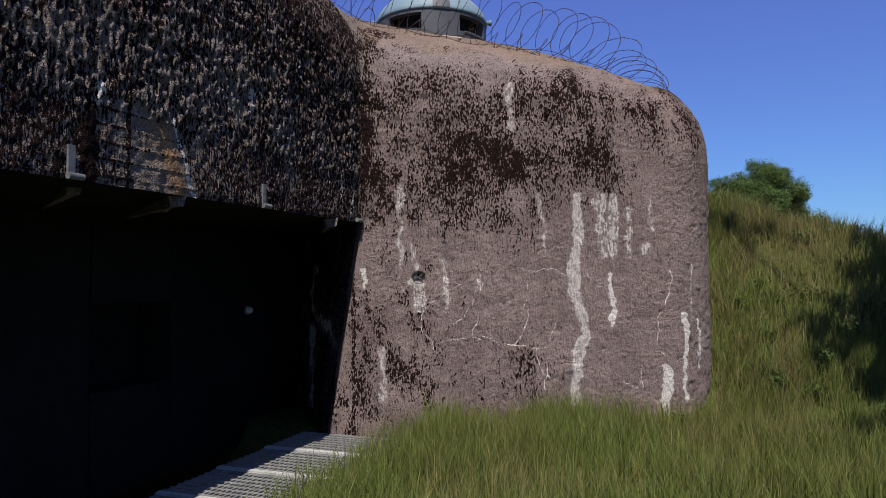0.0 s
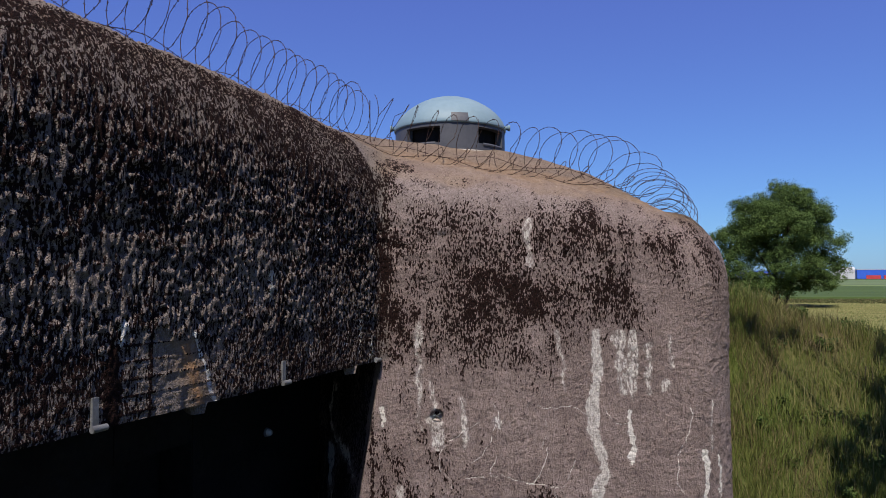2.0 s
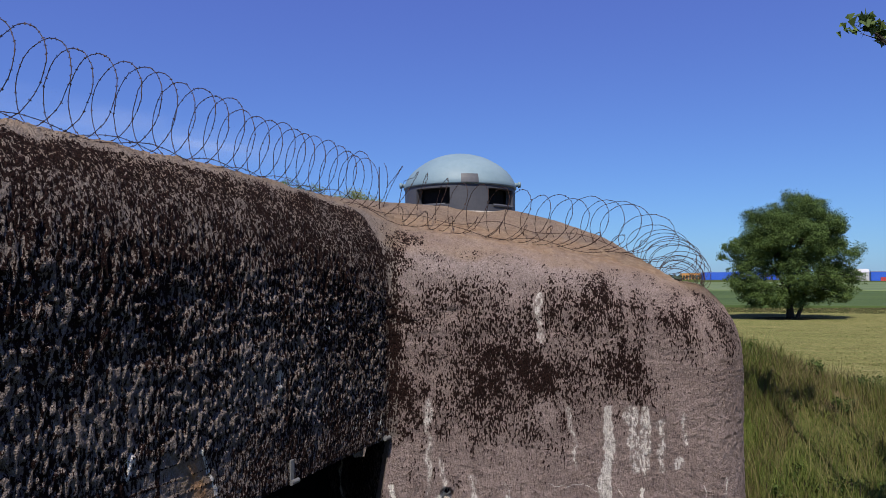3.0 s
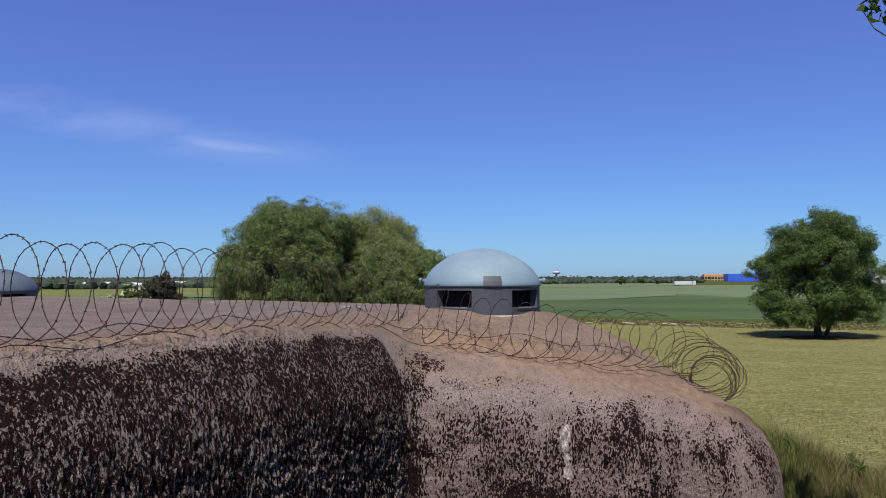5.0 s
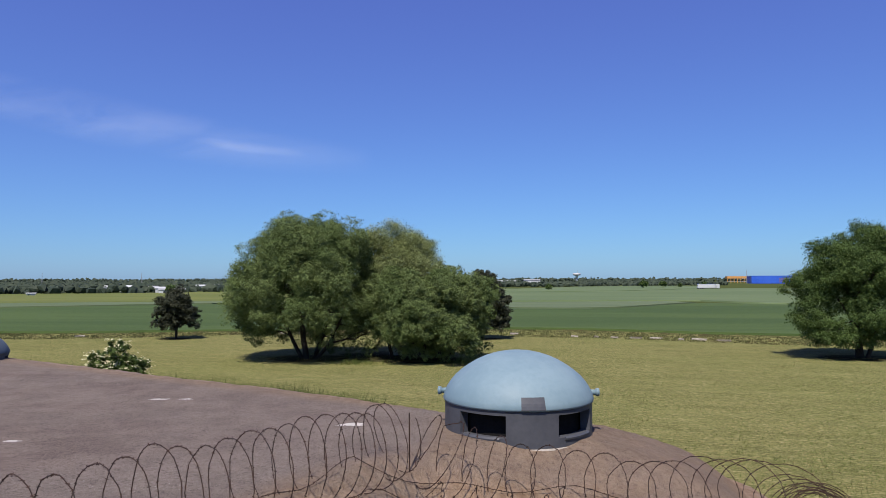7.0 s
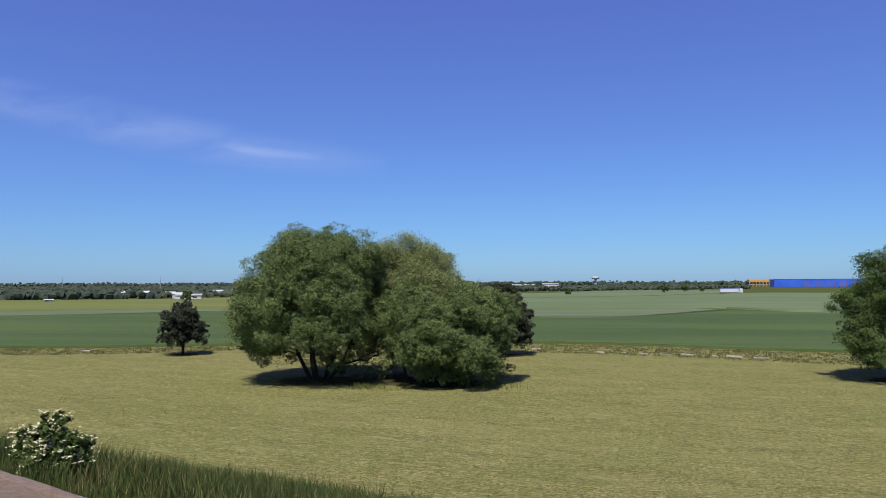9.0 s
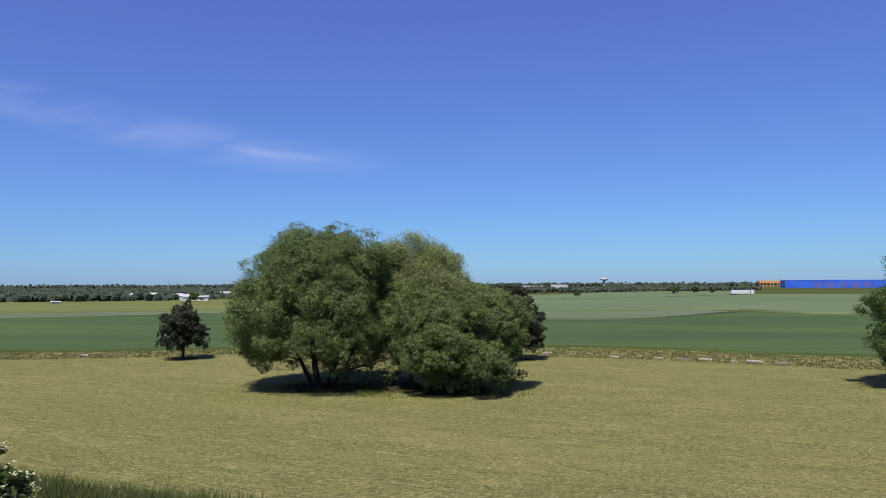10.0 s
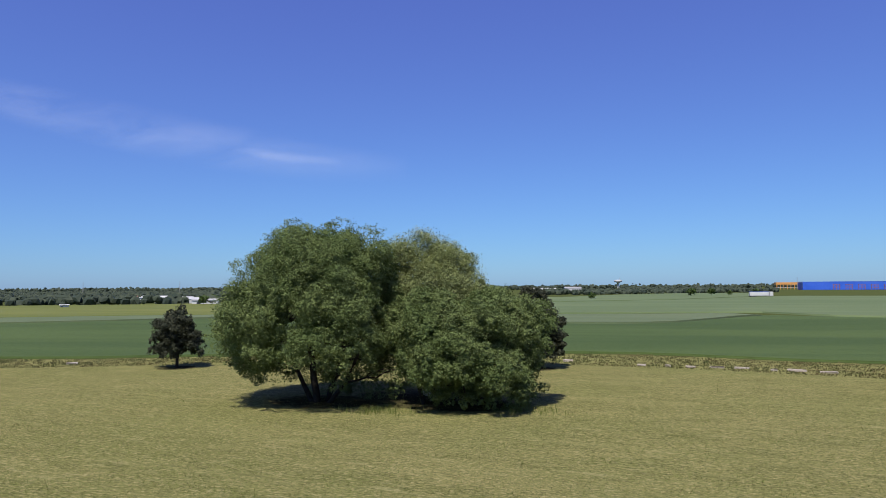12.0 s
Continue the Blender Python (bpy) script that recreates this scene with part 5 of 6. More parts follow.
tree("willow_tree", (-12.1, 74.5), [(0, 0, -0.5, 0, 8, 0.26), (0.6, 0, 2.5, 0.5, 7.5, 0.22), (-0.5, 0.4, -2.2, 0.6, 7.5, 0.2)],
     [(-0.8, 0, 10.6, 3.0, 3.0, 2.5), (1.8, 0.2, 10.4, 2.6, 3.0, 2.3), (-3.0, 0.3, 10.0, 2.2, 2.6, 2.2), (3.0, 0.2, 9.0, 1.9, 2.6, 2.1), (0.6, -1.8, 8.4, 3.2, 2.4, 2.4), (-2.6, -0.6, 6.6, 2.4, 2.2, 2.4), (0.4, -0.4, 5.6, 2.8, 2.0, 2.6)],
     130000, 0.085, WILLOW_PALE, BARK_PALE, "thin pale-leaved willow with bare grey twigs showing", 12, twigs=22, spread=0.45)
tree("bushy_willow", (-8.6, 69.8), [(0, 0, -0.6, 0, 3.4, 0.2), (0.7, 0.2, 2.6, 0.4, 3.4, 0.18), (-1.6, 0.1, -3.0, 0.2, 3.2, 0.18), (1.6, 0.2, 4.2, 0.5, 3.0, 0.15), (-3.0, 0.6, -4.2, 0.6, 4.5, 0.18)],
     [(-1.2, -1.8, 6.2, 2.8, 2.6, 2.4), (-3.6, -0.6, 6.2, 2.2, 2.4, 2.4), (1.6, -2.0, 5.9, 2.6, 2.6, 2.3), (3.8, -0.8, 6.2, 2.3, 2.6, 2.2), (5.0, 0.6, 4.6, 1.6, 2.4, 2.2), (0.2, -4.0, 4.0, 2.3, 2.0, 1.8), (-2.4, -3.6, 3.7, 1.9, 1.9, 1.7),
      (2.8, -3.6, 3.4, 2.2, 2.0, 1.7), (4.2, -0.4, 2.0, 1.4, 1.8, 1.2), (-4.2, 0.4, 3.2, 1.3, 1.4, 1.6), (0.6, -3.0, 1.8, 1.6, 1.2, 1.2), (-1.8, 1.6, 7.2, 2.4, 2.2, 1.9), (2.4, 1.4, 7.0, 2.6, 2.4, 1.9), (5.2, 1.4, 6.2, 1.9, 2.2, 1.9), (-1.2, -2.6, 1.6, 1.4, 1.2, 1.2), (3.0, -2.4, 1.5, 1.9, 1.4, 1.2), (4.9, 1.0, 1.4, 1.2, 1.4, 1.2), (0.5, 2.0, 3.0, 4.6, 1.4, 2.8)],
     300000, 0.083, WILLOW, BARK, "bushy many-stemmed willow with leaves to the ground", 13, spread=0.27, droop=0.25, shell=0.8)
tree("pine_tree", (-44.3, 91.5), [(0, 0, 0, 0, 6.4, 0.2)],
     [(0, 0, 5.7, 1.5, 1.4, 1.3), (0, -0.5, 4.4, 2.2, 1.8, 1.7), (-0.9, 0.2, 4.8, 1.3, 1.3, 1.1), (1.0, -0.2, 4.7, 1.4, 1.3, 1.1), (-1.7, 0, 3.2, 1.4, 1.4, 1.1), (1.8, 0.1, 3.3, 1.5, 1.4, 1.0), (0, -1.3, 3.4, 1.5, 1.3, 1.2), (-2.1, -0.3, 1.9, 1.2, 1.3, 0.8), (2.3, 0.2, 2.2, 1.2, 1.2, 0.9), (0.2, -1.4, 1.9, 1.4, 1.2, 0.8), (0, 1.4, 3.0, 1.7, 1.4, 1.4)],
     60000, 0.10, PINE, BARK, "small dark bushy pine at the meadow's edge", 14, spread=0.25, shell=0.45)
tree("pine_tree", (-3.9, 94.5), [(0, 0, 0, 0, 8.2, 0.24)],
     [(0, 0, 7.8, 1.4, 1.4, 1.4), (-1.0, 0.2, 6.2, 1.8, 1.6, 1.4), (1.2, -0.2, 6.2, 1.8, 1.6, 1.4), (-1.8, 0, 4.2, 1.8, 1.8, 1.4), (2.0, 0.1, 4.4, 1.9, 1.8, 1.4), (0, -1.5, 4.4, 1.9, 1.5, 1.4), (-2.0, -0.3, 2.3, 1.6, 1.6, 1.1), (2.2, 0.2, 2.4, 1.7, 1.6, 1.2), (0.2, -1.5, 2.2, 1.8, 1.5, 1.1)],
     76000, 0.11, PINE, BARK, "dark pine behind the bushy willow", 15, spread=0.3, shell=0.45)
tree("oak_tree", (33.7, 75.2), [(0, 0, 0.2, 0, 8.0, 0.34), (0.5, 0, 2.0, 0.5, 6.5, 0.22), (-0.4, 0, -2.0, 0.2, 6.0, 0.2)],
     [(0.4, 0, 11.0, 3.0, 3.0, 2.0), (-2.4, 0.2, 9.4, 2.8, 2.8, 2.0), (3.0, 0.2, 9.6, 2.8, 2.8, 2.0), (-4.4, 0, 6.8, 2.5, 2.6, 1.9), (4.6, 0.1, 7.0, 2.6, 2.6, 1.9), (0, -2.6, 7.8, 3.0, 2.2, 2.0), (-4.8, -0.4, 4.0, 2.3, 2.3, 1.5), (4.8, 0.2, 4.2, 2.4, 2.4, 1.6), (0.5, -2.8, 4.6, 2.9, 2.2, 1.8), (-3.2, -1.8, 2.6, 2.0, 1.9, 1.1), (3.4, -1.6, 2.8, 2.2, 2.0, 1.1), (-1.4, -1.8, 2.2, 2.0, 1.6, 1.0), (1.6, 0.5, 2.4, 2.2, 1.8, 1.1), (-3.6, 0.6, 2.0, 1.6, 1.6, 0.9), (0, 2.8, 7.0, 3.6, 2.4, 2.8)],
     230000, 0.092, OAK, BARK, "full round oak standing on the mown meadow", 16, spread=0.38, shell=0.66, twigs=8)
# the tree beside the path that shades the bank; only its outermost leaves come into view
tree("lime_tree", (9.2, 4.2), [(0, 0, -0.4, 1.0, 7.0, 0.3), (0.3, 0, 1.2, 1.8, 6.5, 0.2), (-0.3, 0, -1.8, 2.2, 6.6, 0.18), (-0.2, 0.2, 0.2, 3.0, 6.0, 0.16)],
     [(-0.6, 1.0, 9.4, 2.3, 2.3, 1.8), (-2.0, 1.8, 7.6, 1.6, 1.7, 1.5), (0.9, 2.3, 8.2, 2.2, 2.2, 1.7), (-1.5, 3.0, 9.2, 1.4, 1.4, 1.3), (-2.2, 0.6, 6.0, 1.3, 1.4, 1.1), (1.6, 2.8, 5.6, 1.8, 1.5, 1.2), (-0.4, 2.6, 6.0, 1.6, 1.2, 1.2), (-2.8, 3.3, 6.5, 1.0, 1.1, 0.8), (-1.9, 4.8, 6.0, 1.1, 1.2, 0.9), (-0.6, 6.2, 6.0, 1.2, 1.3, 1.0), (-2.6, 2.2, 4.6, 0.9, 1.0, 0.7), (-4.1, 1.45, 5.4, 0.55, 0.6, 0.5, 1.3), (-3.3, 1.9, 5.4, 0.7, 0.7, 0.5, 1.2), (-3.42, 6.0, 8.8, 0.32, 0.3, 0.2, 1.2), (-4.22, 5.3, 10.55, 0.3, 0.3, 0.25, 1.2)],
     70000, 0.085, OAK, BARK, "leafy lime tree that shades the grassy bank", 17, spread=0.3)
tree("elder_bush", (-12.2, 23.2, 5.1), [(0, 0, -0.2, 0, 1.2, 0.05), (0.1, 0, 0.5, 0.1, 1.2, 0.05), (-0.1, 0.1, -0.6, 0.1, 1.1, 0.05)],
     [(0.15, 0, 1.45, 0.5, 0.5, 0.5), (0.55, 0, 0.95, 0.42, 0.5, 0.45), (-0.55, 0, 1.0, 0.42, 0.5, 0.45), (0.0, -0.4, 0.85, 0.5, 0.45, 0.45), (0.0, 0.3, 0.6, 0.6, 0.6, 0.5)],
     12000, 0.055, BUSH, BARK, "elder bush with cream flower heads behind the bunker roof", 18, spread=0.16, category="bush", flowers=620)


spread_weeds = np.random.default_rng(8)
scattered = [(4.9 + 5.6 * spread_weeds.uniform() ** 1.2, 9.3 + 8.5 * spread_weeds.uniform(), spread_weeds.uniform(0.28, 0.75)) for _ in range(34)]
for i, (x, y, h) in enumerate(scattered + list(((4.75, 10.75, 0.75), (5.5, 10.6, 0.5), (4.9, 12.2, 0.55), (6.4, 11.3, 0.6), (7.2, 12.6, 0.7), (5.9, 13.6, 0.5), (-0.8, 10.0, 0.3), (8.2, 10.8, 0.7), (6.0, 12.1, 0.45), (7.6, 11.5, 0.6), (6.8, 13.4, 0.5), (8.6, 12.4, 0.8), (5.2, 11.5, 0.4), (3.2, 9.9, 0.35), (7.9, 13.9, 0.6), (5.0, 9.6, 0.35), (6.6, 9.8, 0.45), (9.4, 14.6, 0.7), (4.8, 14.2, 0.6), (5.6, 15.0, 0.6)))):
    tree("weed_bush", (x, y), [(0, 0, 0, 0, h * 0.6, 0.012), (0.05, 0, 0.2 * h, 0, h * 0.6, 0.01)], [(0, 0, h * 0.55, h * 0.5, h * 0.45, h * 0.4), (h * 0.4, 0.05, h * 0.35, h * 0.35, h * 0.35, h * 0.3), (-h * 0.4, 0, h * 0.3, h * 0.35, h * 0.35, h * 0.28)],
         1400, 0.034, BUSH, BARK, "leafy green weed in the long grass", 60 + i, twigs=3, spread=0.25, category="weed")


# ---- the far distance ----
def far_woods(name, line, depth, tall, step, label, seed, lift=0.0):
    """Crowns of far trees, each a small uneven clump, in one sheet of woods."""
    rng = np.random.default_rng(seed)
    line = np.array(line, float)
    s = np.concatenate([[0], np.cumsum(np.linalg.norm(np.diff(line, axis=0), axis=1))])
    bm = bmesh.new()
    bmesh.ops.create_icosphere(bm, subdivisions=1, radius=1.0)
    bv = np.array([v.co for v in bm.verts])
    bf = np.array([[v.index for v in f.verts] for f in bm.faces])
    bm.free()
    vs, fs = [], []
    n = int(s[-1] / step)
    for i in range(n):
        d = rng.uniform(0, s[-1])
        k = rng.uniform(0, 1)
        x, y = np.interp(d, s, line[:, 0]), np.interp(d, s, line[:, 1]) + k * depth
        r = tall * rng.uniform(0.16, 0.42)
        h = tall * (0.55 + 0.3 * rng.uniform(0, 1) + 0.35 * lump(np.array([[x * 0.02, y * 0.006, 0.3]]), seed)[0]) + lift * k
        bump = 0.62 + 0.6 * lump(bv * 2.4 + i * 3.1, seed) + 0.35 * rng.uniform(-1, 1, len(bv)) * (bv[:, 2] > -0.5)
        v = bv * bump[:, None] * (r * rng.uniform(1.0, 1.7), r, r * 1.15) + (x, y, 0.3 + 0.7 * r + max(h - 1.75 * r, 0.0) * rng.uniform(0, 1) ** 0.6)
        fs.append(bf + len(vs) * len(bv))
        vs.append(v)
    return solo(name, raw(name, np.concatenate(vs), np.concatenate(fs)), WOODS, label, "woods", kind="stuff")


far_woods("woods", [(-900, 560), (-420, 440), (-275, 338), (-176, 378), (-100, 440)], 480, 6.6, 0.14, "low woods and hedges beyond the barley", 21)
far_woods("woods", [(-1600, 1250), (-500, 1300), (100, 1350), (700, 1250), (1600, 1100)], 350, 9.5, 0.9, "long dark line of woods on the horizon", 22, 4)
far_woods("woods", [(-20, 640), (100, 720), (250, 820)], 240, 6.0, 0.25, "belt of trees beyond the far wheat field", 23, 2)
far_woods("hedge", [(67, 250), (72, 248.5), (77, 246.5)], 2, 1.1, 0.35, "low hedge clump between the fields", 24)


# ---- things on the walls ----
def lintel_hinge(fc, height):
    h = thing("lintel_hinge", "grey iron hinge strap hanging at the recess's lintel", "hinge", at_face(fc, 0.035, LINTEL), group="lintel hinges")
    h.rotation_euler = (0, 0, math.atan2(OUT[1], OUT[0]) + math.pi / 2)
    part("strap", boxed((-0.035, -0.012, 0.02), (0.035, 0.012, height), 0.004), IRON, h)
    v, f = tubes([[(-0.045, -0.02, 0.02, 0.028), (0.10, -0.02, 0.02, 0.028)], [(0.10, -0.02, 0.02, 0.028), (0.101, -0.02, 0.02, 0.001)], [(-0.045, -0.02, 0.02, 0.028), (-0.046, -0.02, 0.02, 0.001)]], 14)
    part("knuckle", raw("knuckle", v, f, None, True), IRON, h, "curled hinge knuckle")
    return h


lintel_hinge(-5.03, 0.27)
lintel_hinge(-2.43, 0.27)
lintel_hinge(-0.12, 0.06)

hook = thing("wall_anchor", "broken iron anchor in a spalled hole of the wall", "anchor", (-0.36, 10.2, 2.25))
v, f = tubes([[(-0.07, 0.09, -0.05, 0.011), (0.06, -0.02, 0.06, 0.011)], [(0.06, 0.09, -0.06, 0.011), (-0.04, -0.02, 0.05, 0.011)], [(-0.06, 0.03, 0.01, 0.009), (0.07, 0.02, -0.01, 0.009)]], 8)
part("bars", raw("bars", v, f, None, True), IRON, hook)

lamp = thing("bulkhead_lamp", "unlit round bulkhead lamp on the recess's back wall", "lamp", at_face(0.55, BACK + 0.005, 1.73))
lamp.rotation_euler = (radians(90), 0, math.atan2(OUT[1], OUT[0]) + math.pi / 2)
part("base", raw("base", *lathe([(0.0, 0.0), (0.075, 0.0), (0.075, 0.03), (0.06, 0.035)], 24), None, True), IRON, lamp)
part("globe", raw("globe", *lathe([(0.055, 0.03), (0.055, 0.07), (0.04, 0.1), (0.0, 0.11)], 24), None, True), WHITE_WALL, lamp, "white glass globe")


# ---- the far village, works and road ----
def shed(name, at, turn, size, wall, roof, label, group="", windows=0):
    """A low building: walls, a shallow roof with eaves, a dark door or a row of windows."""
    b = thing(name, label, "building", at, group)
    b.rotation_euler = (0, 0, radians(turn))
    w, d, h = size
    part("wall", boxed((-w / 2, -d / 2, 0), (w / 2, d / 2, h)), wall, b)
    bm = bmesh.new()
    e = 0.4
    pts = [(-w / 2 - e, -d / 2 - e, h), (w / 2 + e, -d / 2 - e, h), (w / 2 + e, d / 2 + e, h), (-w / 2 - e, d / 2 + e, h), (-w / 2 - e, 0, h + d * 0.12), (w / 2 + e, 0, h + d * 0.12)]
    vs = [bm.verts.new(p) for p in pts]
    for q in ((0, 1, 5, 4), (2, 3, 4, 5), (0, 4, 3), (1, 2, 5), (3, 2, 1, 0)):
        bm.faces.new([vs[i] for i in q])
    part("roof", bm, roof, b)
    part("door", boxed((-w * 0.32, -d / 2 - 0.08, 0.05), (-w * 0.32 + min(4, w * 0.15), -d / 2 - 0.004, h * 0.7)), GLASS_DARK, b)
    for i in range(windows):
        x = -w * 0.1 + i * w * 0.55 / max(1, windows)
        part("window", boxed((x, -d / 2 - 0.06, h * 0.45), (x + w * 0.3 / windows, -d / 2 - 0.004, h * 0.75)), GLASS_DARK, b)
    return b


shed("farm_shed", (-14.9, 813, 1.0), 4, (10, 8, 5.2), WHITE_WALL, ROOF_GREY, "white shed at the edge of the far village", "village houses")
shed("farm_shed", (-0.8, 876, 1.0), -3, (16, 9, 4.6), WHITE_WALL, WHITE_WALL, "long white flat-roofed hall in the far village", "village houses", 4)
shed("village_house", (22.3, 766, 1.0), 6, (17, 9, 6.2), WHITE_WALL, ROOF_GREY, "pale block of flats with dark windows, far off", "village houses", 5)
shed("white_hall", (-248.5, 430, 1.0), 28, (22, 9, 3.0), WHITE_WALL, WHITE_WALL, "low white hall among the hedges", "works halls", 3)
shed("grey_hall", (-224, 416, 1.0), 26, (11, 9, 2.8), WHITE_WALL, ROOF_GREY, "low grey-roofed hall among the hedges", "works halls", 2)
shed("white_hall", (-183, 365, 0.9), 24, (13, 7, 2.5), WHITE_WALL, ROOF_GREY, "white farm hall behind the small pine", "works halls", 2)
shed("white_hall", (-195, 380, 1.0), 24, (9, 7, 2.9), WHITE_WALL, WHITE_WALL, "white farm hall behind the small pine", "works halls", 1)
shed("white_hall", (-212, 474, 1.0), 20, (15, 8, 3.2), WHITE_WALL, WHITE_WALL, "white hall beside the tall willow's outline", "works halls", 2)
shed("red_house", (-280, 445, 1.0), 30, (12, 8, 2.9), WHITE_WALL, ROOF_RED, "house with red tiled roof among trees", "village houses", 2)
shed("field_hut", (-225.6, 312, 1.3), 35, (3.6, 2.4, 1.1), WHITE_WALL, WHITE_WALL, "small white hut at the barley's far edge")


def warehouse(at, turn, size, label, trim):
    """A large hall of upright cladding panels with a parapet."""
    b = thing("warehouse", label, "building", at)
    b.rotation_euler = (0, 0, radians(turn))
    w, d, h = size
    n = int(w / 8)
    for i in range(n):
        part("cladding_panel", boxed((-w / 2 + i * w / n + 0.05, -d / 2 - 0.15, 0.3), (-w / 2 + (i + 1) * w / n - 0.05, -d / 2, h)), BLUE_WALL, b)
    part("core", boxed((-w / 2, -d / 2 + 0.01, 0), (w / 2, d / 2, h - 0.2)), BLUE_WALL, b)
    part("parapet", boxed((-w / 2 - 0.2, -d / 2 - 0.3, h), (w / 2 + 0.2, d / 2 + 0.2, h + 0.5)), trim, b)
    return b


warehouse((424, 1089, 1.0), -12, (131, 60, 11.2), "long bright blue warehouse on the horizon", BLUE_WALL)
warehouse((478, 705, 1.0), -25, (150, 40, 9.5), "blue warehouse with white parapet beyond the oak", WHITE_WALL)
shed("white_annex", (389, 722, 1.0), -25, (20, 30, 8.6), WHITE_WALL, WHITE_WALL, "white end hall beside the blue warehouse")
for i in range(9):
    c = thing("red_container", "red freight container before the warehouse", "container", (398 + i * 13, 684 - i * 6.0, 1.0), "red containers")
    c.rotation_euler = (0, 0, radians(-25))
    part("body", boxed((-6, -1.2, 0.15), (6, 1.2, 3.8), 0.05), ROOF_BRIGHT_RED, c)
    part("door", boxed((6.0, -1.1, 0.3), (6.08, 1.1, 3.6)), ROOF_RED, c)

works = thing("steel_frame_works", "orange steel frame building under construction", "building", (368.6, 1182, 1.0))
part("deck", boxed((-19, -6, 7.6), (19, 6, 11.2)), ORANGE, works, "orange upper deck")
for i in range(8):
    part("column", boxed((-18.6 + i * 5.2, -5.8, 0), (-17.8 + i * 5.2, -5.0, 7.6)), ORANGE, works)
part("lower_slab", boxed((-19, -5, 2.6), (19, 6, 3.4)), ROOF_GREY, works)
for i in range(5):
    f0 = thing("scaffold_frame", "rusty brown scaffold frame before the blue hall", "scaffold", (388 + i * 15, 1046 - i * 3, 1.0), "scaffold frames")
    for x in (-4, 0, 4):
        part("post", boxed((x - 0.25, -0.25, 0), (x + 0.25, 0.25, 7.5)), ROOF_RED, f0)
    for z in (2.6, 5.0, 7.3):
        part("beam", boxed((-5, -0.3, z), (5, 0.3, z + 0.5)), ROOF_RED, f0)

tower = thing("water_tower", "white water tower above the woods", "tower", (117, 1269, 1.0))
part("shaft", raw("shaft", *lathe([(2.2, 0), (1.9, 11.5), (3.0, 13.0)], 20), None, True), WHITE_WALL, tower)
part("tank", raw("tank", *lathe([(2.9, 13.0), (6.8, 14.0), (7.0, 17.0), (6.6, 17.4), (0.0, 18.0)], 28), None, True), WHITE_WALL, tower, "wide white tank")
part("aerial", raw("aerial", *tubes([[(2, 0, 17, 0.3), (2, 0, 23, 0.2)]], 6)), POLE, tower)
for x, y, h in ((-436, 615, 13.5), (-345, 627, 13.5), (362, 1120, 20.0)):
    m = thing("radio_mast", "thin grey mast on the horizon", "mast", (x, y, 1.0), group="horizon masts")
    for sx, sy in ((-0.6, -0.35), (0.6, -0.35), (0, 0.6)):
        part("leg", raw("leg", *tubes([[(sx, sy, -1, 0.16), (sx * 0.1, sy * 0.1, h, 0.10)]], 5)), POLE, m)
    part("top", raw("top", *tubes([[(0, 0, h - 0.5, 0.16), (0, 0, h + 1.5, 0.06)]], 5)), POLE, m)


def lorry(at, turn, label, sheet):
    t = thing("lorry", label, "lorry", at, group="lorries on the far road")
    t.rotation_euler = (0, 0, radians(turn))
    part("trailer", boxed((-8.0, -1.25, 1.0), (4.6, 1.25, 3.6), 0.06), sheet, t, "trailer body")
    part("trailer_roof", boxed((-8.0, -1.27, 3.6), (4.6, 1.27, 3.75)), BLUE_WALL, t)
    bm = boxed((5.0, -1.2, 0.7), (7.4, 1.2, 3.7), 0.18)
    part("cab", bm, WHITE_WALL, t, "white cab")
    part("windscreen", boxed((7.38, -1.0, 2.2), (7.43, 1.0, 3.2)), GLASS_DARK, t)
    part("chassis", boxed((-7.8, -1.0, 0.6), (7.2, 1.0, 0.95)), IRON, t)
    for x in (-6.8, -5.5, -4.2, 3.2, 6.4):
        for y in (-1.05, 1.05):
            v, f = tubes([[(x, y - 0.15, 0.5, 0.01), (x, y - 0.15, 0.5, 0.5), (x, y + 0.15, 0.5, 0.5), (x, y + 0.15, 0.5, 0.01)]], 14)
            wheel = part("wheel", raw("wheel", v, f, None, True), BLACK_RUBBER, t)
            v, f = tubes([[(x, y - 0.16, 0.5, 0.01), (x, y - 0.16, 0.5, 0.26), (x, y + 0.16, 0.5, 0.26), (x, y + 0.16, 0.5, 0.01)]], 10)
            part("rim", raw("rim", v, f, None, True), IRON, wheel)
    return t


lorry((141.8, 523, 1.05), 0, "white lorry with long trailer on the far road", WHITE_WALL)


def far_tree(at, h, seed, label):
    return tree("field_tree", at, [(0, 0, 0, 0, h * 0.55, h * 0.03)], [(0, 0, h * 0.62, h * 0.42, h * 0.42, h * 0.36), (-h * 0.25, 0, h * 0.45, h * 0.3, h * 0.3, h * 0.25), (h * 0.25, 0, h * 0.48, h * 0.3, h * 0.3, h * 0.26)], 2400, h * 0.07, OAK, BARK, label, seed, twigs=2, spread=h * 0.06)


for i, (x, y, h) in enumerate(((24.6, 468, 4.6), (103.8, 565, 6.6), (124.7, 594, 6.2), (140, 600, 4.0), (159.3, 599, 5.6), (-177, 352, 5.5), (-70, 430, 5.0), (-206, 420, 5.0))):
    far_tree((x, y, 1.0), h, 40 + i, "single field tree far beyond the wheat")


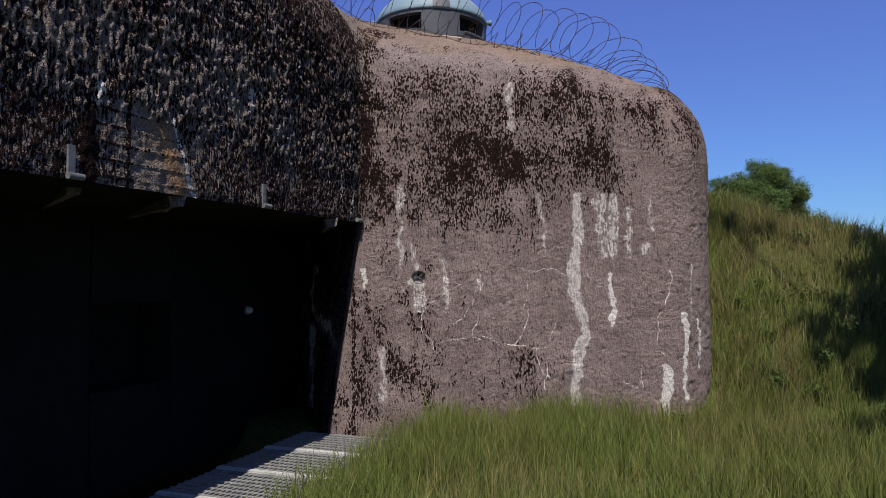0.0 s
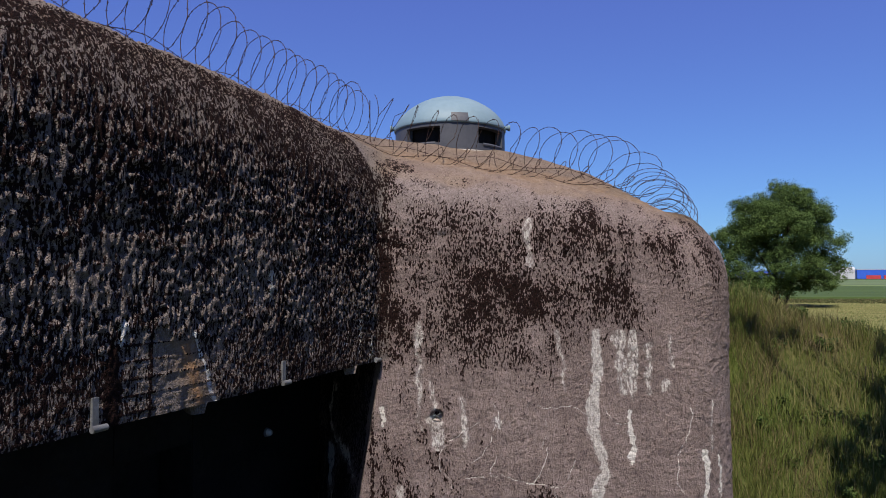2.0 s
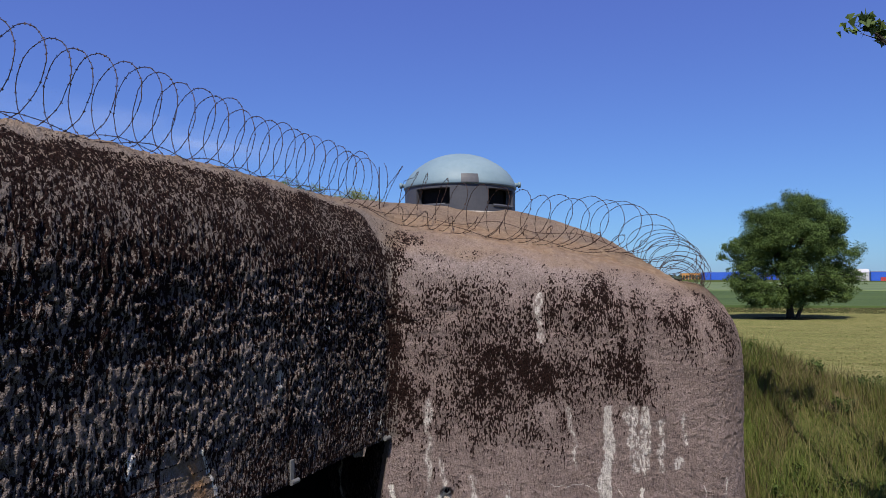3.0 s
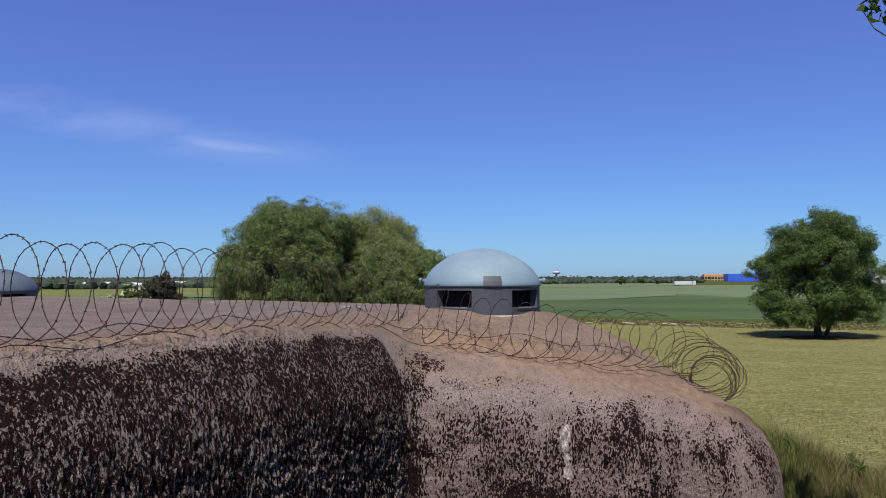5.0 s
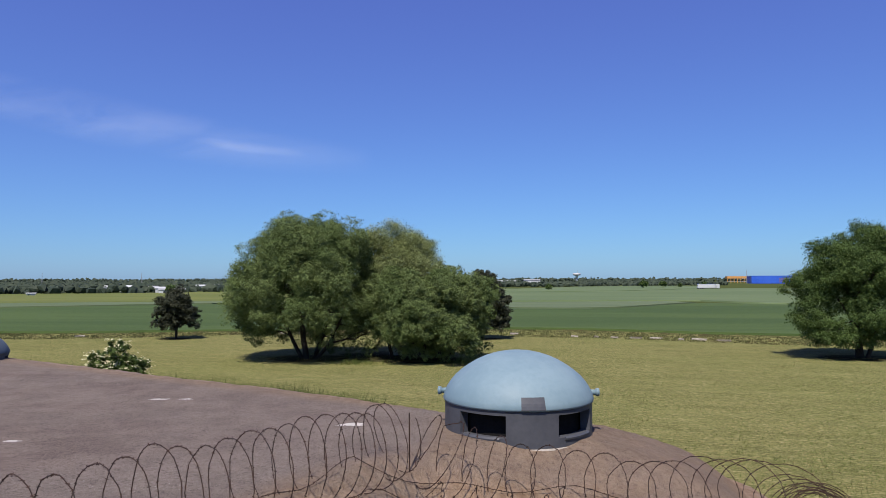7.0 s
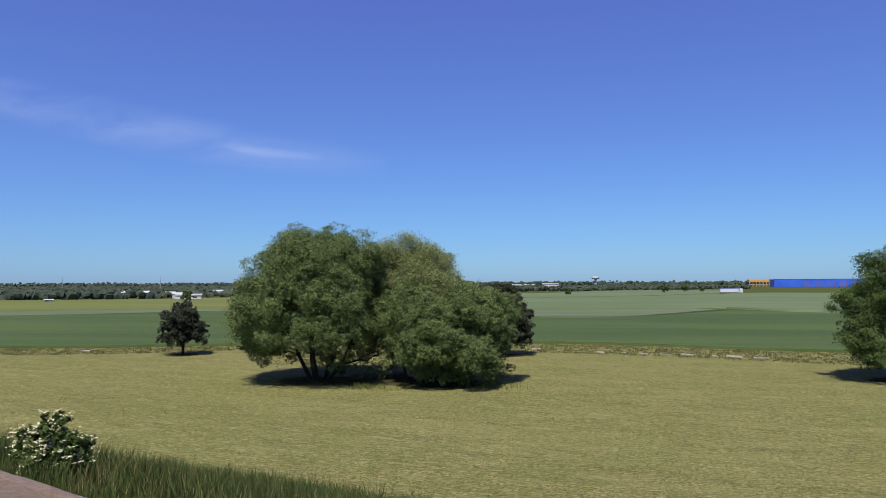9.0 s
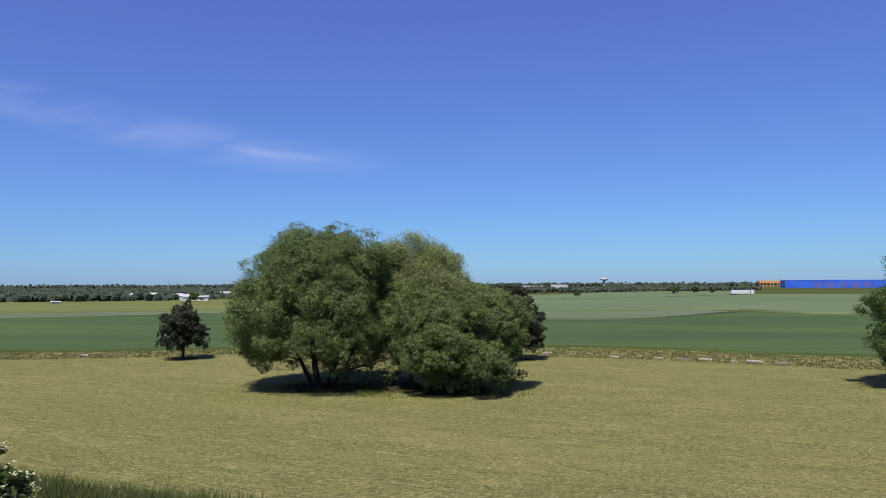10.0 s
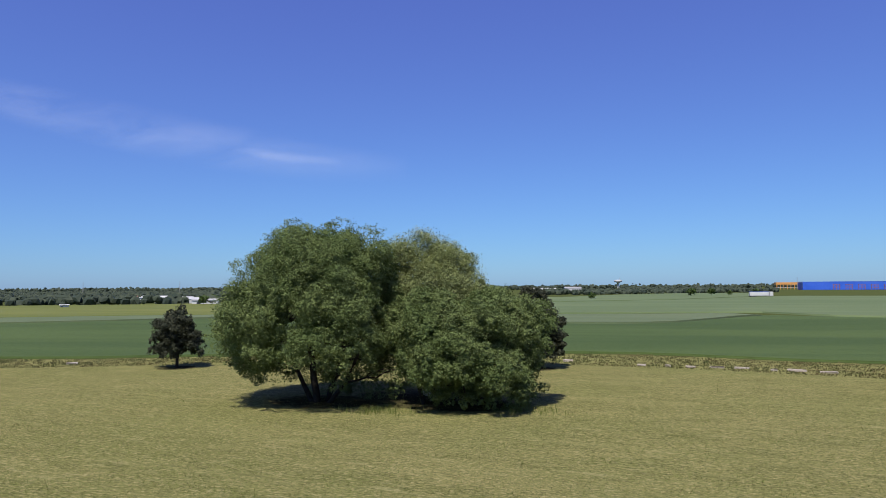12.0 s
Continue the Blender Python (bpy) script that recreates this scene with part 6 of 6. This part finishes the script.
def kerb_block(at, size, turn, seed):
    rng = np.random.default_rng(seed)
    bm = boxed((-size / 2, -0.25, -0.1), (size / 2, 0.2, 0.2), 0.05)
    for v in bm.verts:
        v.co += Vector(rng.normal(0, 0.05, 3))
    b = solo("stone_block", bm_mesh(bm), STONE_PALE, "pale stone block lying along the field margin", "stone", at, "margin stones")
    b.rotation_euler = (0, 0, radians(turn))
    return b


def bm_mesh(bm):
    me = bpy.data.meshes.new("stone_block")
    bm.to_mesh(me)
    bm.free()
    return me


for i, (x, off, size) in enumerate(((0.1, 3.8, 1.1), (8.2, 2.0, 0.9), (11.0, 2.2, 0.6), (13.3, 2.1, 1.0), (16.0, 2.7, 1.5), (18.5, 3.3, 1.5), (23.4, 3.1, 1.8), (26.1, 2.9, 1.6), (21.2, 2.4, 0.6), (-59.0, 3.8, 1.2), (-30.0, 2.6, 1.3), (-33.0, 2.5, 1.0), (-25.5, 2.5, 1.0))):
    kerb_block((x, float(strip_line(np.array([x]))[0][0]) + off, 1.0), size, (-14 if x > 2 else 14) + 5 * (i % 3), i)


# ---- thin cirrus streaks high over the plain ----
def cirrus(line, half, label):
    line = np.array(line, float)
    n, m = 60, 13
    t = np.linspace(0, 1, n)
    c = np.stack([np.interp(t, np.linspace(0, 1, len(line)), line[:, i]) for i in range(3)], 1)
    k = np.linspace(-1, 1, m)
    p = c[:, None] + np.stack([0 * k, 0 * k, half * k], 1)[None] * (0.5 + 0.5 * np.sin(np.pi * t))[:, None, None]
    veil = np.sin(np.pi * t)[:, None] ** 0.7 * (1 - k[None] ** 2) ** 1.5 * 0.105
    ob = solo("cirrus_cloud", raw("cirrus_cloud", p.reshape(-1, 3), grid_faces(n, m), {"veil": veil.ravel()}, True), CIRRUS, label, "cloud", kind="structure")
    ob.visible_shadow = False
    return ob


cirrus([(-4442, 4009, 1463), (-3774, 4009, 1325), (-3369, 4009, 1207), (-2589, 4009, 1012), (-1847, 4009, 851), (-1278, 4009, 752), (-798, 4009, 701)], 170, "faint white cirrus streak in the blue sky")
cirrus([(-1872, 3909, 836), (-1556, 3909, 780), (-1179, 3909, 732)], 38, "thin white cirrus wisp")
